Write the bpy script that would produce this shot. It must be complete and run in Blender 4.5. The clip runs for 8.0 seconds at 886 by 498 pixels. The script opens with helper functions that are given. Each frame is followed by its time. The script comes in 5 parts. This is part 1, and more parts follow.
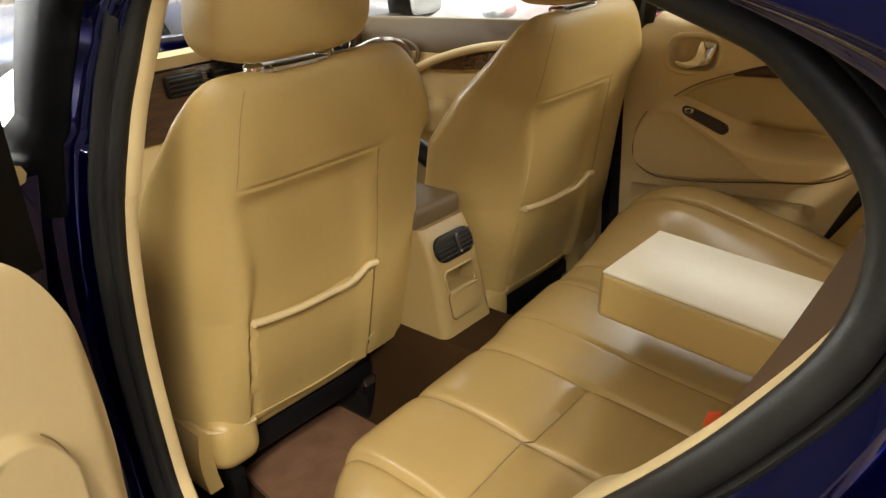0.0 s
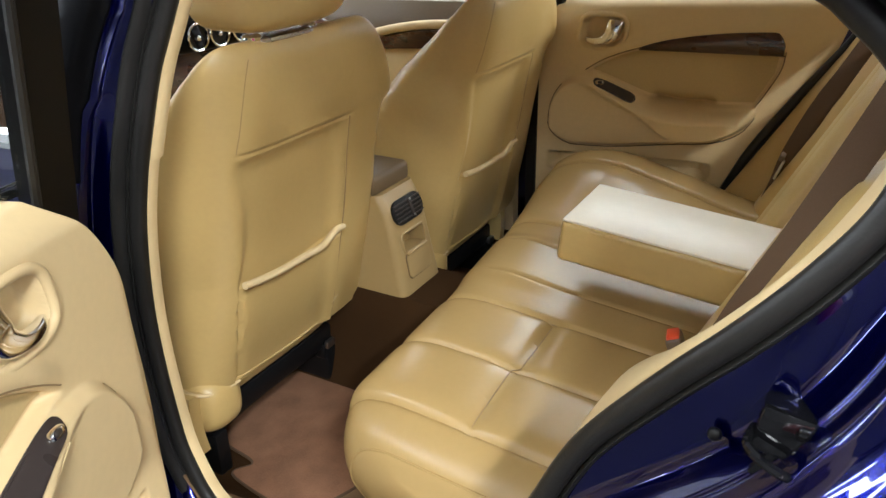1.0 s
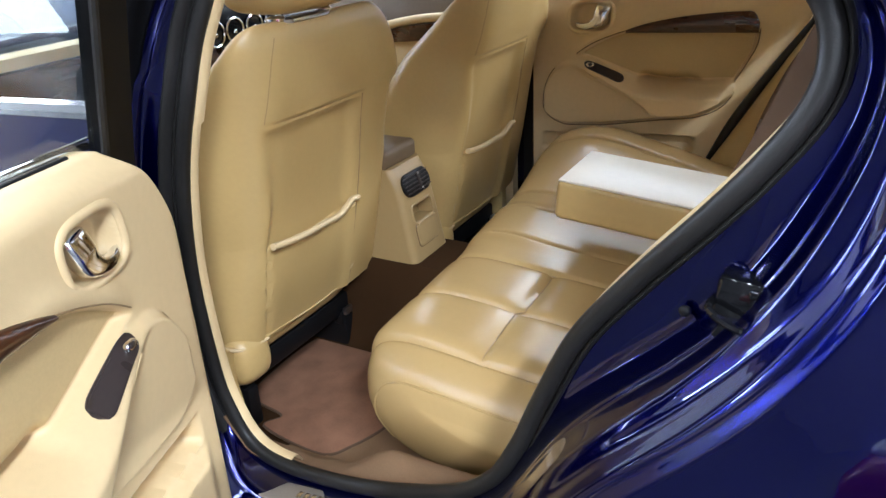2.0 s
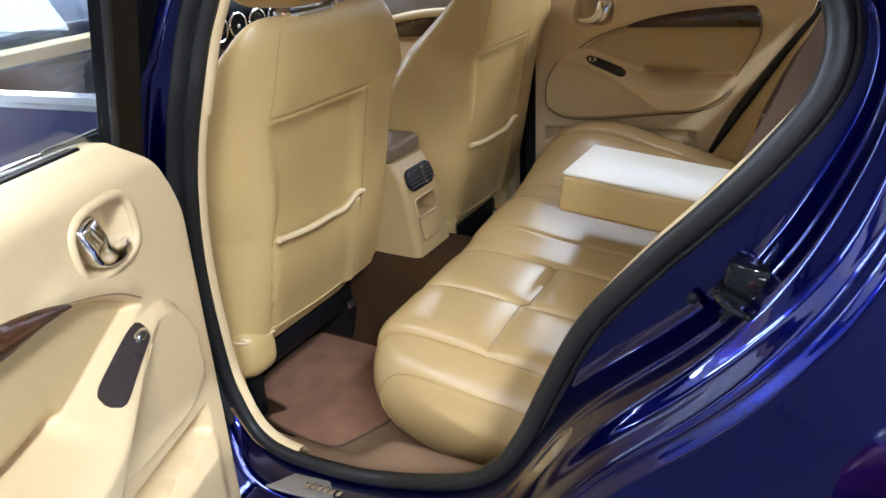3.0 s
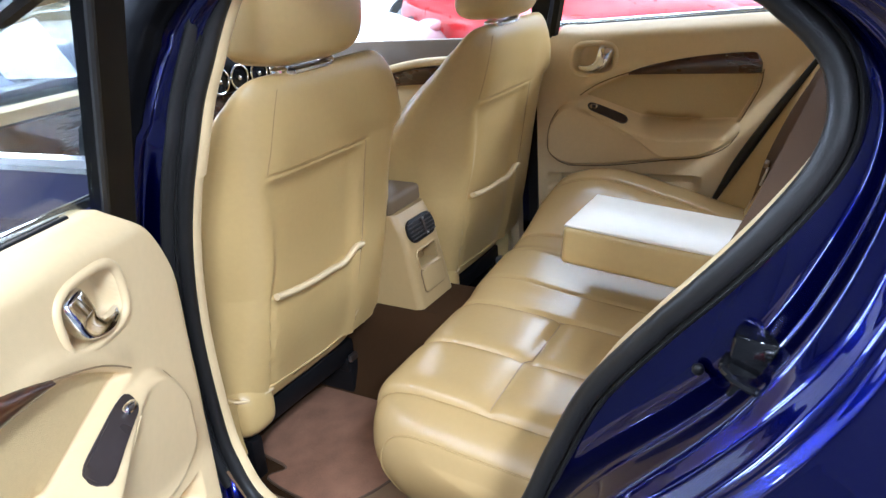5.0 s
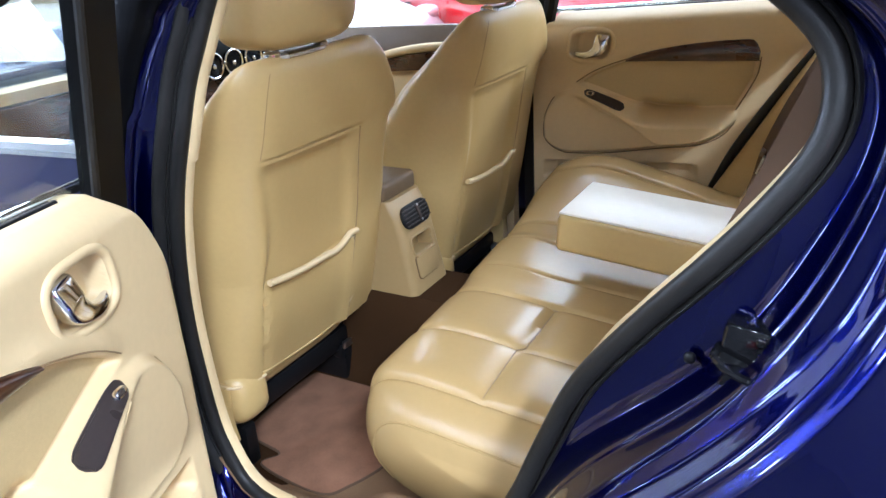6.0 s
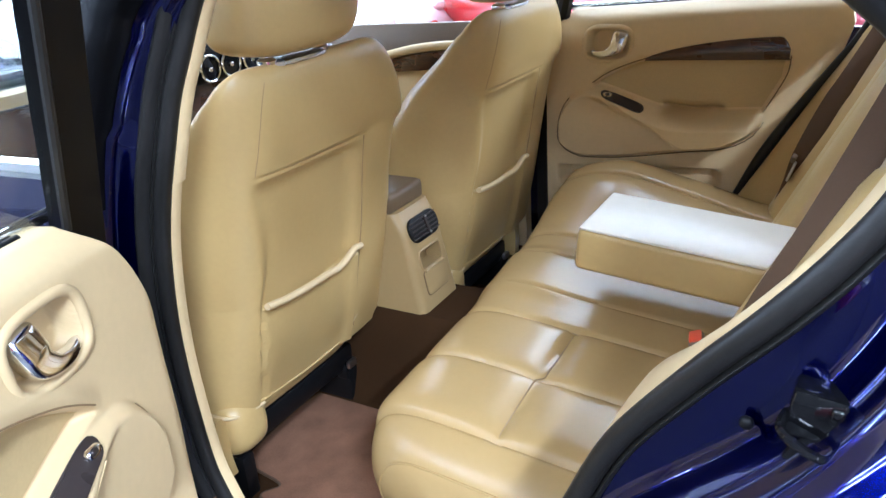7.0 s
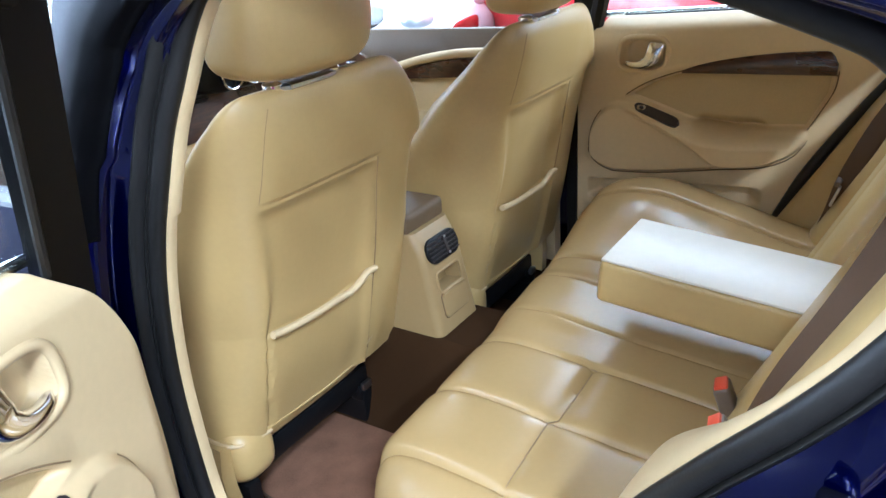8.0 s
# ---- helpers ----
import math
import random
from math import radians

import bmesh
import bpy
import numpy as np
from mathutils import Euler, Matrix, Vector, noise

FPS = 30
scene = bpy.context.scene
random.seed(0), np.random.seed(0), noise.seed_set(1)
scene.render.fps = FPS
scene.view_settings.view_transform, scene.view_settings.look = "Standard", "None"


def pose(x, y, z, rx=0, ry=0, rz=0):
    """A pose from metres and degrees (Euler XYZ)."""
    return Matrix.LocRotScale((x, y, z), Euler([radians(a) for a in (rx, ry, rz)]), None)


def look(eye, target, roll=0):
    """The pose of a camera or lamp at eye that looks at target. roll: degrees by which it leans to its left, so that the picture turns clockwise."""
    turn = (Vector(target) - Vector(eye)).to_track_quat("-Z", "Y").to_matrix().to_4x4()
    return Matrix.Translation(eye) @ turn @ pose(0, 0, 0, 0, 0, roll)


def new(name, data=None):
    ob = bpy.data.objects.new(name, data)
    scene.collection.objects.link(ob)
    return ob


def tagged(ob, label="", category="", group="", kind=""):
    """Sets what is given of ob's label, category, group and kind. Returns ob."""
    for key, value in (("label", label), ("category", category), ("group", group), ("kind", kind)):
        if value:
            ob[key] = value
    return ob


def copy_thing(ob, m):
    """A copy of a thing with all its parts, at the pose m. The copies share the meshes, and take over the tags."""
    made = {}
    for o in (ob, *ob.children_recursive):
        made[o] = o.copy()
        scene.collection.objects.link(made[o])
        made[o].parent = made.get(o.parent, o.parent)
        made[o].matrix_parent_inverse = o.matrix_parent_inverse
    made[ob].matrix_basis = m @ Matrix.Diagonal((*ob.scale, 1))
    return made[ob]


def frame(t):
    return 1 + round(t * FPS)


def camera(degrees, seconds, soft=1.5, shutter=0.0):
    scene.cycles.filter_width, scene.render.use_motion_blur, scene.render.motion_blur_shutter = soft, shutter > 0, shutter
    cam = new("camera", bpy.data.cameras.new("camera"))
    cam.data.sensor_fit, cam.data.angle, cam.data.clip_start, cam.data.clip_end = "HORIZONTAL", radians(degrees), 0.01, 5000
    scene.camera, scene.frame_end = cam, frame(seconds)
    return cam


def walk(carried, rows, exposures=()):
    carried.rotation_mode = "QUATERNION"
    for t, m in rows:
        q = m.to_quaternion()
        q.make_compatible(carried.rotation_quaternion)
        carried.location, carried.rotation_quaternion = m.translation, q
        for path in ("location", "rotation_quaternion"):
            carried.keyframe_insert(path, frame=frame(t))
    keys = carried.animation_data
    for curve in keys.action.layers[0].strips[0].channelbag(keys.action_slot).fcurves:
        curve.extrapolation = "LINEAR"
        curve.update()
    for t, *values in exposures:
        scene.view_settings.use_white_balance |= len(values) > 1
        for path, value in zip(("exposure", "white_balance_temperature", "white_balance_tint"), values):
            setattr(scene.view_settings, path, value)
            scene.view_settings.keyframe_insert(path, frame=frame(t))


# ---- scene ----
cam = camera(59.8, 8.0)
PATH = [
    (0, (1.010, -1.195, 1.331), (-0.203, 0.171, 0.517), -3.1),
    (0.5, (0.913, -1.325, 1.338), (-0.083, 0.224, 0.559), -4.0),
    (1, (0.911, -1.441, 1.333), (0.005, 0.126, 0.483), -1.3),
    (1.5, (0.968, -1.558, 1.315), (0.005, -0.008, 0.498), -4.1),
    (1.7, (0.988, -1.589, 1.308), (0.068, -0.015, 0.486), -3.1),
    (3, (0.982, -1.626, 1.296), (0.070, -0.051, 0.466), -3.2),
    (3.5, (0.974, -1.606, 1.308), (0.060, -0.020, 0.502), -2.9),
    (4, (0.964, -1.582, 1.338), (0.015, 0.033, 0.640), -3.7),
    (4.5, (0.971, -1.584, 1.326), (0.024, 0.025, 0.608), -4.0),
    (6, (0.979, -1.576, 1.316), (0.048, 0.017, 0.543), -3.6),
    (6.5, (0.963, -1.549, 1.318), (0.036, 0.042, 0.536), -4.2),
    (7, (0.909, -1.466, 1.319), (-0.034, 0.112, 0.529), -4.1),
    (7.5, (0.875, -1.394, 1.346), (-0.064, 0.179, 0.540), -3.1),
    (8, (0.908, -1.358, 1.360), (-0.120, 0.153, 0.549), -4.2),
]
EXPOSURES = [(0, -0.26, 6850, 5), (0.6, -0.16, 6300, 5), (1.2, -0.01, 5550, 7), (1.6, 0.03, 5300, 9), (3.0, 0.10, 5080, 10), (4.0, 0.26, 4820, 10), (6.0, 0.27, 4880, 10), (7.0, 0.29, 4780, 9), (8.0, 0.32, 4680, 7)]
walk(cam, [(t, look(eye, target, roll)) for t, eye, target, roll in PATH], EXPOSURES)

# ---- light ----
world = bpy.data.worlds.new("showroom_air")
scene.world = world
world.use_nodes = True
world.node_tree.nodes["Background"].inputs[0].default_value = (0.95, 0.97, 1.0, 1)
world.node_tree.nodes["Background"].inputs[1].default_value = 0.25

HALL_TOP = 4.6
def lamp(name, at, target, size, size_y, power, colour=(1.0, 0.96, 0.9)):
    data = bpy.data.lights.new(name, "AREA")
    data.shape, data.size, data.size_y, data.energy, data.color = "RECTANGLE", size, size_y, power, colour
    ob = new(name, data)
    ob.matrix_world = look(at, target)
    return ob

# rows of unseen strip lights along the hall: place and power
# (5.6, 4.4) is added fill for the far seat, (1.9, -8.0) for the bench end
STRIPS = [(3.3, -3.6, 370), (4.2, -5.2, 450), (1.9, -8.0, 210), (4.4, -8.0, 90), (0.6, -4.4, 40), (-0.6, -8.0, 45), (-1.4, -3.6, 90), (-2.6, -3.6, 100), (-3.8, -3.2, 100), (-5.0, -3.2, 100), (5.6, 4.4, 700)]
for lx, ly, power in STRIPS:
    lamp("strip_light_glow", (lx, ly, HALL_TOP - 0.16), (lx, ly, 0), 0.16, 2.4, power)
# broad luminous ceiling panels over the far row and ahead of the car
# unseen fill; those at x 7.9 are there to brighten the east wall
PANELS = [(-6.2, 6.4), (-4.7, 6.4), (-3.2, 6.4), (-1.7, 6.4), (-0.2, 6.4), (1.3, 6.4), (2.8, 6.4), (4.3, 6.4), (5.8, 6.4), (7.9, 6.4), (7.9, 2.2), (7.9, -1.6), (-7.2, 2.2), (-7.2, -1.6), (-3.6, 3.1), (-1.3, 3.1), (1.0, 3.1)]
for lx, ly in PANELS:
    lamp("ceiling_panel_glow", (lx, ly, HALL_TOP - 0.1), (lx, ly, 0), 1.35, 3.4, 150)

# ---- materials ----
def material(name, colour, rough=0.5, metal=0.0, vary=0.12, grain=120.0, bump=0.0, bump_scale=400.0, coat=0.0, stain=6.0, sheen=0.0, spec=0.5, uneven=0.12):
    m = bpy.data.materials.new(name)
    m.use_nodes = True
    nt = m.node_tree
    b = nt.nodes["Principled BSDF"]
    b.inputs["Roughness"].default_value = rough
    b.inputs["Metallic"].default_value = metal
    b.inputs["Coat Weight"].default_value = coat
    b.inputs["Coat Roughness"].default_value = 0.03
    b.inputs["Sheen Weight"].default_value = sheen
    b.inputs["Specular IOR Level"].default_value = spec
    tc = nt.nodes.new("ShaderNodeTexCoord")
    fine = nt.nodes.new("ShaderNodeTexNoise")
    fine.inputs["Scale"].default_value = grain
    fine.inputs["Detail"].default_value = 4
    wide = nt.nodes.new("ShaderNodeTexNoise")
    wide.inputs["Scale"].default_value = stain
    wide.inputs["Detail"].default_value = 3
    for n in (fine, wide):
        nt.links.new(tc.outputs["Object"], n.inputs["Vector"])
    mix = nt.nodes.new("ShaderNodeMix")
    mix.data_type = "FLOAT"
    mix.inputs[0].default_value = 0.5
    nt.links.new(fine.outputs["Fac"], mix.inputs[2])
    nt.links.new(wide.outputs["Fac"], mix.inputs[3])
    ramp = nt.nodes.new("ShaderNodeValToRGB")
    ramp.color_ramp.elements[0].position, ramp.color_ramp.elements[1].position = 0.3, 0.7
    ramp.color_ramp.elements[0].color = (*[c * (1 - vary) for c in colour], 1)
    ramp.color_ramp.elements[1].color = (*[min(1, c * (1 + vary)) for c in colour], 1)
    nt.links.new(mix.outputs[0], ramp.inputs[0])
    nt.links.new(ramp.outputs[0], b.inputs["Base Color"])
    gloss = nt.nodes.new("ShaderNodeMapRange")
    gloss.inputs[1].default_value, gloss.inputs[2].default_value = 0.3, 0.7
    gloss.inputs[3].default_value, gloss.inputs[4].default_value = rough * (1 - uneven), min(1, rough * (1 + uneven))
    nt.links.new(wide.outputs["Fac"], gloss.inputs[0])
    nt.links.new(gloss.outputs[0], b.inputs["Roughness"])
    if bump:
        cells = nt.nodes.new("ShaderNodeTexVoronoi")
        cells.inputs["Scale"].default_value = bump_scale
        nt.links.new(tc.outputs["Object"], cells.inputs["Vector"])
        bp = nt.nodes.new("ShaderNodeBump")
        bp.inputs["Strength"].default_value = bump
        bp.inputs["Distance"].default_value = 0.001
        nt.links.new(cells.outputs["Distance"], bp.inputs["Height"])
        nt.links.new(bp.outputs[0], b.inputs["Normal"])
    return m

def wood_material(name):
    m = material(name, (0.09, 0.032, 0.011), 0.28, coat=0.6)
    nt = m.node_tree
    b = nt.nodes["Principled BSDF"]
    tc = nt.nodes.new("ShaderNodeTexCoord")
    mp = nt.nodes.new("ShaderNodeMapping")
    mp.inputs["Scale"].default_value = (2, 2, 16)
    n = nt.nodes.new("ShaderNodeTexNoise")
    n.inputs["Scale"].default_value, n.inputs["Detail"].default_value, n.inputs["Distortion"].default_value = 6, 6, 1.5
    r = nt.nodes.new("ShaderNodeValToRGB")
    r.color_ramp.elements[0].color, r.color_ramp.elements[1].color = (0.022, 0.007, 0.0025, 1), (0.085, 0.030, 0.010, 1)
    r.color_ramp.elements[0].position, r.color_ramp.elements[1].position = 0.3, 0.75
    nt.links.new(tc.outputs["Object"], mp.inputs[0])
    nt.links.new(mp.outputs[0], n.inputs["Vector"])
    nt.links.new(n.outputs["Fac"], r.inputs[0])
    nt.links.new(r.outputs[0], b.inputs["Base Color"])
    return m

def glass_material(name, tint=(0.93, 0.96, 0.95)):
    m = bpy.data.materials.new(name)
    m.use_nodes = True
    nt = m.node_tree
    nt.nodes.remove(nt.nodes["Principled BSDF"])
    out = nt.nodes["Material Output"]
    clear = nt.nodes.new("ShaderNodeBsdfTransparent")
    clear.inputs[0].default_value = (*tint, 1)
    shine = nt.nodes.new("ShaderNodeBsdfGlossy")
    shine.inputs["Roughness"].default_value = 0.01
    fr = nt.nodes.new("ShaderNodeLayerWeight")
    fr.inputs[0].default_value = 0.5
    power = nt.nodes.new("ShaderNodeMath")
    power.operation = "POWER"
    power.inputs[1].default_value = 5
    nt.links.new(fr.outputs["Facing"], power.inputs[0])
    gain = nt.nodes.new("ShaderNodeMath")
    gain.operation = "MULTIPLY_ADD"
    gain.inputs[1].default_value, gain.inputs[2].default_value = 0.96, 0.035
    nt.links.new(power.outputs[0], gain.inputs[0])
    mix = nt.nodes.new("ShaderNodeMixShader")
    nt.links.new(gain.outputs[0], mix.inputs[0])
    nt.links.new(clear.outputs[0], mix.inputs[1])
    nt.links.new(shine.outputs[0], mix.inputs[2])
    nt.links.new(mix.outputs[0], out.inputs[0])
    return m

def emitter(name, colour, strength):
    m = bpy.data.materials.new(name)
    m.use_nodes = True
    b = m.node_tree.nodes["Principled BSDF"]
    b.inputs["Emission Color"].default_value, b.inputs["Emission Strength"].default_value = (*colour, 1), strength
    return m

LEATHER = material("cream_leather", (0.495, 0.35, 0.132), 0.32, vary=0.04, grain=90, bump=0.2, bump_scale=620, stain=5, spec=0.55, uneven=0.05)
# darker and smoother than cream_leather, used on the bench cushion
LEATHER_BENCH = material("cream_leather_bench", (0.40, 0.272, 0.108), 0.27, vary=0.03, grain=90, bump=0.03, bump_scale=300, stain=5, spec=0.55, uneven=0.0)
VINYL = material("cream_vinyl", (0.66, 0.502, 0.262), 0.45, vary=0.04, grain=80, bump=0.16, bump_scale=700, stain=3)
INSERT = material("tan_insert_cloth", (0.51, 0.38, 0.172), 0.62, vary=0.06, grain=200, bump=0.25, bump_scale=900)
# lightened base colour stands in for window light on the armrest top
PAD = material("armrest_top_lightened", (0.86, 0.79, 0.64), 0.38, vary=0.03, grain=50, bump=0.15, bump_scale=500)
PLASTIC = material("cream_plastic", (0.34, 0.236, 0.098), 0.38, vary=0.04, grain=90)
TAUPE = material("taupe_dash_skin", (0.125, 0.084, 0.042), 0.55, vary=0.08, grain=150, bump=0.2, bump_scale=800)
BLACK = material("black_plastic", (0.006, 0.006, 0.0065), 0.36, vary=0.2, spec=0.22)
SATIN = material("black_satin_frame", (0.003, 0.003, 0.0035), 0.42, vary=0.2, grain=200, bump=0.1, bump_scale=900, spec=0.15)
RUBBER = material("black_rubber_seal", (0.013, 0.012, 0.0105), 0.45, vary=0.25, grain=90, bump=0.15, bump_scale=300, spec=0.32)
GREY_SWITCH = material("dark_brown_switch", (0.035, 0.026, 0.022), 0.3, vary=0.15)
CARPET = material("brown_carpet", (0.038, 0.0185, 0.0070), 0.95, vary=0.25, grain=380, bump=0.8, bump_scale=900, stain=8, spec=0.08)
MAT = material("rose_brown_mat_pile", (0.25, 0.130, 0.076), 0.95, vary=0.3, grain=420, bump=0.9, bump_scale=800, stain=16, spec=0.1)
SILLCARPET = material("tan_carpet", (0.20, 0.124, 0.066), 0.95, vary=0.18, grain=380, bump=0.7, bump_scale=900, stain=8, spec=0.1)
WEB = material("brown_belt_webbing", (0.088, 0.047, 0.02), 0.7, vary=0.15, grain=500, bump=0.5, bump_scale=1500)
SATIN_CHROME = material("satin_chrome", (0.68, 0.68, 0.70), 0.22, 1.0, vary=0.05)
TREAD = material("brushed_tread_plate", (0.34, 0.30, 0.25), 0.48, 0.6, vary=0.1, grain=260)
CHROME = material("chrome", (0.82, 0.82, 0.83), 0.07, 1.0, vary=0.03)
GUNMETAL = material("black_gloss_steel", (0.004, 0.004, 0.0045), 0.10, vary=0.15)
STEEL = material("brushed_steel", (0.6, 0.6, 0.6), 0.28, 1.0, vary=0.08, grain=300)
BLUE = material("blue_metallic_paint", (0.0015, 0.0025, 0.080), 0.17, 0.9, vary=0.10, grain=900, coat=1.0, stain=2, spec=0.2)
RED_PAINT = material("red_paint", (0.46, 0.003, 0.006), 0.3, 0.0, vary=0.04, coat=0.25, spec=0.15)
SILVER = material("silver_paint", (0.55, 0.54, 0.58), 0.3, 0.4, vary=0.04, coat=1.0)
WHITE_PAINT = material("white_paint", (0.8, 0.8, 0.82), 0.3, 0.0, vary=0.03, coat=1.0)
PALE_BLUE = material("pale_blue_paint", (0.16, 0.24, 0.62), 0.3, 0.2, vary=0.04, coat=1.0)
BURGUNDY = material("burgundy_paint", (0.22, 0.015, 0.03), 0.3, 0.2, vary=0.05, coat=1.0)
REDBTN = material("red_button", (0.78, 0.10, 0.035), 0.4, vary=0.05)
BUCKLE = material("taupe_buckle", (0.16, 0.12, 0.085), 0.45, vary=0.1)
SEAM = material("dark_seam_thread", (0.27, 0.18, 0.08), 0.7, vary=0.1)
DARKSEAM = material("brown_seam_thread", (0.13, 0.075, 0.03), 0.7, vary=0.1)
PIPING = material("cream_piping", (0.61, 0.47, 0.25), 0.4, vary=0.04)
HEADLINER = material("pale_headliner", (0.66, 0.58, 0.44), 0.9, vary=0.05, grain=300, bump=0.3, bump_scale=900)
WALNUT = wood_material("walnut_veneer")
GLASS = glass_material("clear_glass", (0.95, 0.97, 0.96))
DARKGLASS = material("dark_glass", (0.01, 0.012, 0.014), 0.05, vary=0.1)
WALL_PAINT = material("white_wall_paint", (0.75, 0.75, 0.75), 0.7, vary=0.03, grain=20, stain=0.6)
CEILING_PAINT = material("white_ceiling", (0.5, 0.5, 0.5), 0.8, vary=0.03, stain=0.6)
# dark on purpose: keeps reflections in the blue body paint dark
DARK_WALL = material("darkened_wall_paint", (0.10, 0.10, 0.105), 0.6, vary=0.05, grain=20, stain=0.6)
HALL_FLOOR = material("grey_polished_floor", (0.062, 0.062, 0.064), 0.18, vary=0.07, grain=30, stain=1.2)
TYRE = material("tyre_rubber", (0.02, 0.02, 0.02), 0.8, vary=0.2)
# glow of the added panes that the jamb folds reflect
STREAK_GLOW = emitter("streak_glow", (0.95, 0.97, 1.0), 48)
LENS = material("lamp_lens", (0.75, 0.77, 0.8), 0.08, 0.6, vary=0.1)

# ---- builders ----
def mesh_object(name, verts, faces, mat, smooth=35):
    me = bpy.data.meshes.new(name)
    me.from_pydata([tuple(v) for v in verts], [], faces)
    bm = bmesh.new()
    bm.from_mesh(me)
    bmesh.ops.remove_doubles(bm, verts=bm.verts, dist=1e-5)
    bmesh.ops.recalc_face_normals(bm, faces=bm.faces)
    bm.to_mesh(me)
    bm.free()
    me.materials.append(mat)
    if smooth:
        me.polygons.foreach_set("use_smooth", [True] * len(me.polygons))
        me.set_sharp_from_angle(angle=radians(smooth))
    return new(name, me)

def part(name, shape, mat, parent, label="", smooth=35):
    """One mesh (verts, faces) under a thing; shape is in the thing's own coordinates."""
    ob = mesh_object(name, shape[0], shape[1], mat, smooth)
    ob.parent = parent
    if label:
        ob["label"] = label
    return ob

def thing(name, label, category, at=(0, 0, 0), group="", kind="", m=None):
    ob = new(name)
    ob.empty_display_size = 0.05
    ob.matrix_basis = m if m is not None else Matrix.Translation(at)
    return tagged(ob, label, category, group, kind)

def joined(*shapes):
    verts, faces = [], []
    for v, f in shapes:
        k = len(verts)
        verts += [tuple(p) for p in v]
        faces += [tuple(i + k for i in q) for q in f]
    return verts, faces

def moved(shape, m):
    return [m @ Vector(v) for v in shape[0]], shape[1]

def grid(f, us, vs, close_u=False, close_v=False):
    nu, nv = len(us), len(vs)
    verts = [f(u, v) for u in us for v in vs]
    faces = []
    for i in range(nu - (0 if close_u else 1)):
        for j in range(nv - (0 if close_v else 1)):
            a, b = i * nv + j, ((i + 1) % nu) * nv + j
            c, d = ((i + 1) % nu) * nv + (j + 1) % nv, i * nv + (j + 1) % nv
            faces.append((a, b, c, d))
    return verts, faces

def slab(f, us, vs, thick):
    """A sheet with depth: f gives the face, thick is a vector to its back."""
    t = Vector(thick)
    nu, nv = len(us), len(vs)
    front, faces = grid(f, us, vs)
    front = [Vector(p) for p in front]
    n = len(front)
    verts = front + [p + t for p in front]
    faces = faces + [tuple(i + n for i in reversed(q)) for q in faces]
    rim = [i * nv for i in range(nu)] + [(nu - 1) * nv + j for j in range(1, nv)] + [i * nv + nv - 1 for i in range(nu - 2, -1, -1)] + [j for j in range(nv - 2, 0, -1)]
    for a, b in zip(rim, rim[1:] + rim[:1]):
        faces.append((a, b, b + n, a + n))
    return verts, faces

def lin(a, b, n):
    return [a + (b - a) * i / (n - 1) for i in range(n)]

def smooth01(x):
    x = max(0.0, min(1.0, x))
    return x * x * (3 - 2 * x)

def interp(x, xs, ys):
    return float(np.interp(x, xs, ys))

def spline(points, n, closed=False):
    """A Catmull-Rom curve through the points."""
    p = [Vector(q) for q in points]
    k = len(p)
    out = []
    segs = k if closed else k - 1
    for s in range(n):
        t = s / (n if closed else n - 1) * segs
        i = min(int(t), segs - 1)
        t -= i
        if closed:
            a, b, c, d = p[(i - 1) % k], p[i % k], p[(i + 1) % k], p[(i + 2) % k]
        else:
            a, b, c, d = p[max(i - 1, 0)], p[i], p[i + 1], p[min(i + 2, k - 1)]
        out.append(0.5 * (2 * b + (c - a) * t + (2 * a - 5 * b + 4 * c - d) * t * t + (3 * b - a - 3 * c + d) * t ** 3))
    return out

def tube(points, r, n=10, closed=False, flat=1.0, up=(0, 0, 1)):
    """A round or flattened bar along a line of points."""
    pts = [Vector(p) for p in points]
    k = len(pts)
    verts, faces = [], []
    for i, p in enumerate(pts):
        a = pts[(i - 1) % k] if closed or i else p
        b = pts[(i + 1) % k] if closed or i < k - 1 else p
        t = (b - a).normalized()
        side = t.cross(Vector(up))
        side = side.normalized() if side.length > 1e-4 else t.orthogonal().normalized()
        over = side.cross(t)
        for j in range(n):
            w = 2 * math.pi * j / n
            verts.append(p + side * r * math.cos(w) + over * r * flat * math.sin(w))
    for i in range(k if closed else k - 1):
        for j in range(n):
            a, b = i * n + j, ((i + 1) % k) * n + j
            faces.append((a, b, ((i + 1) % k) * n + (j + 1) % n, i * n + (j + 1) % n))
    if not closed:
        faces += [tuple(range(n)), tuple((k - 1) * n + j for j in reversed(range(n)))]
    return verts, faces

def box(sx, sy, sz, at=(0, 0, 0), bevel=0.004, seg=2):
    bm = bmesh.new()
    bmesh.ops.create_cube(bm, size=1, matrix=Matrix.Translation(at) @ Matrix.Diagonal((sx, sy, sz, 1)))
    if bevel:
        bmesh.ops.bevel(bm, geom=bm.edges[:], offset=bevel, segments=seg, affect="EDGES", profile=0.5)
    bm.verts.ensure_lookup_table()
    out = [v.co.copy() for v in bm.verts], [tuple(v.index for v in f.verts) for f in bm.faces]
    bm.free()
    return out

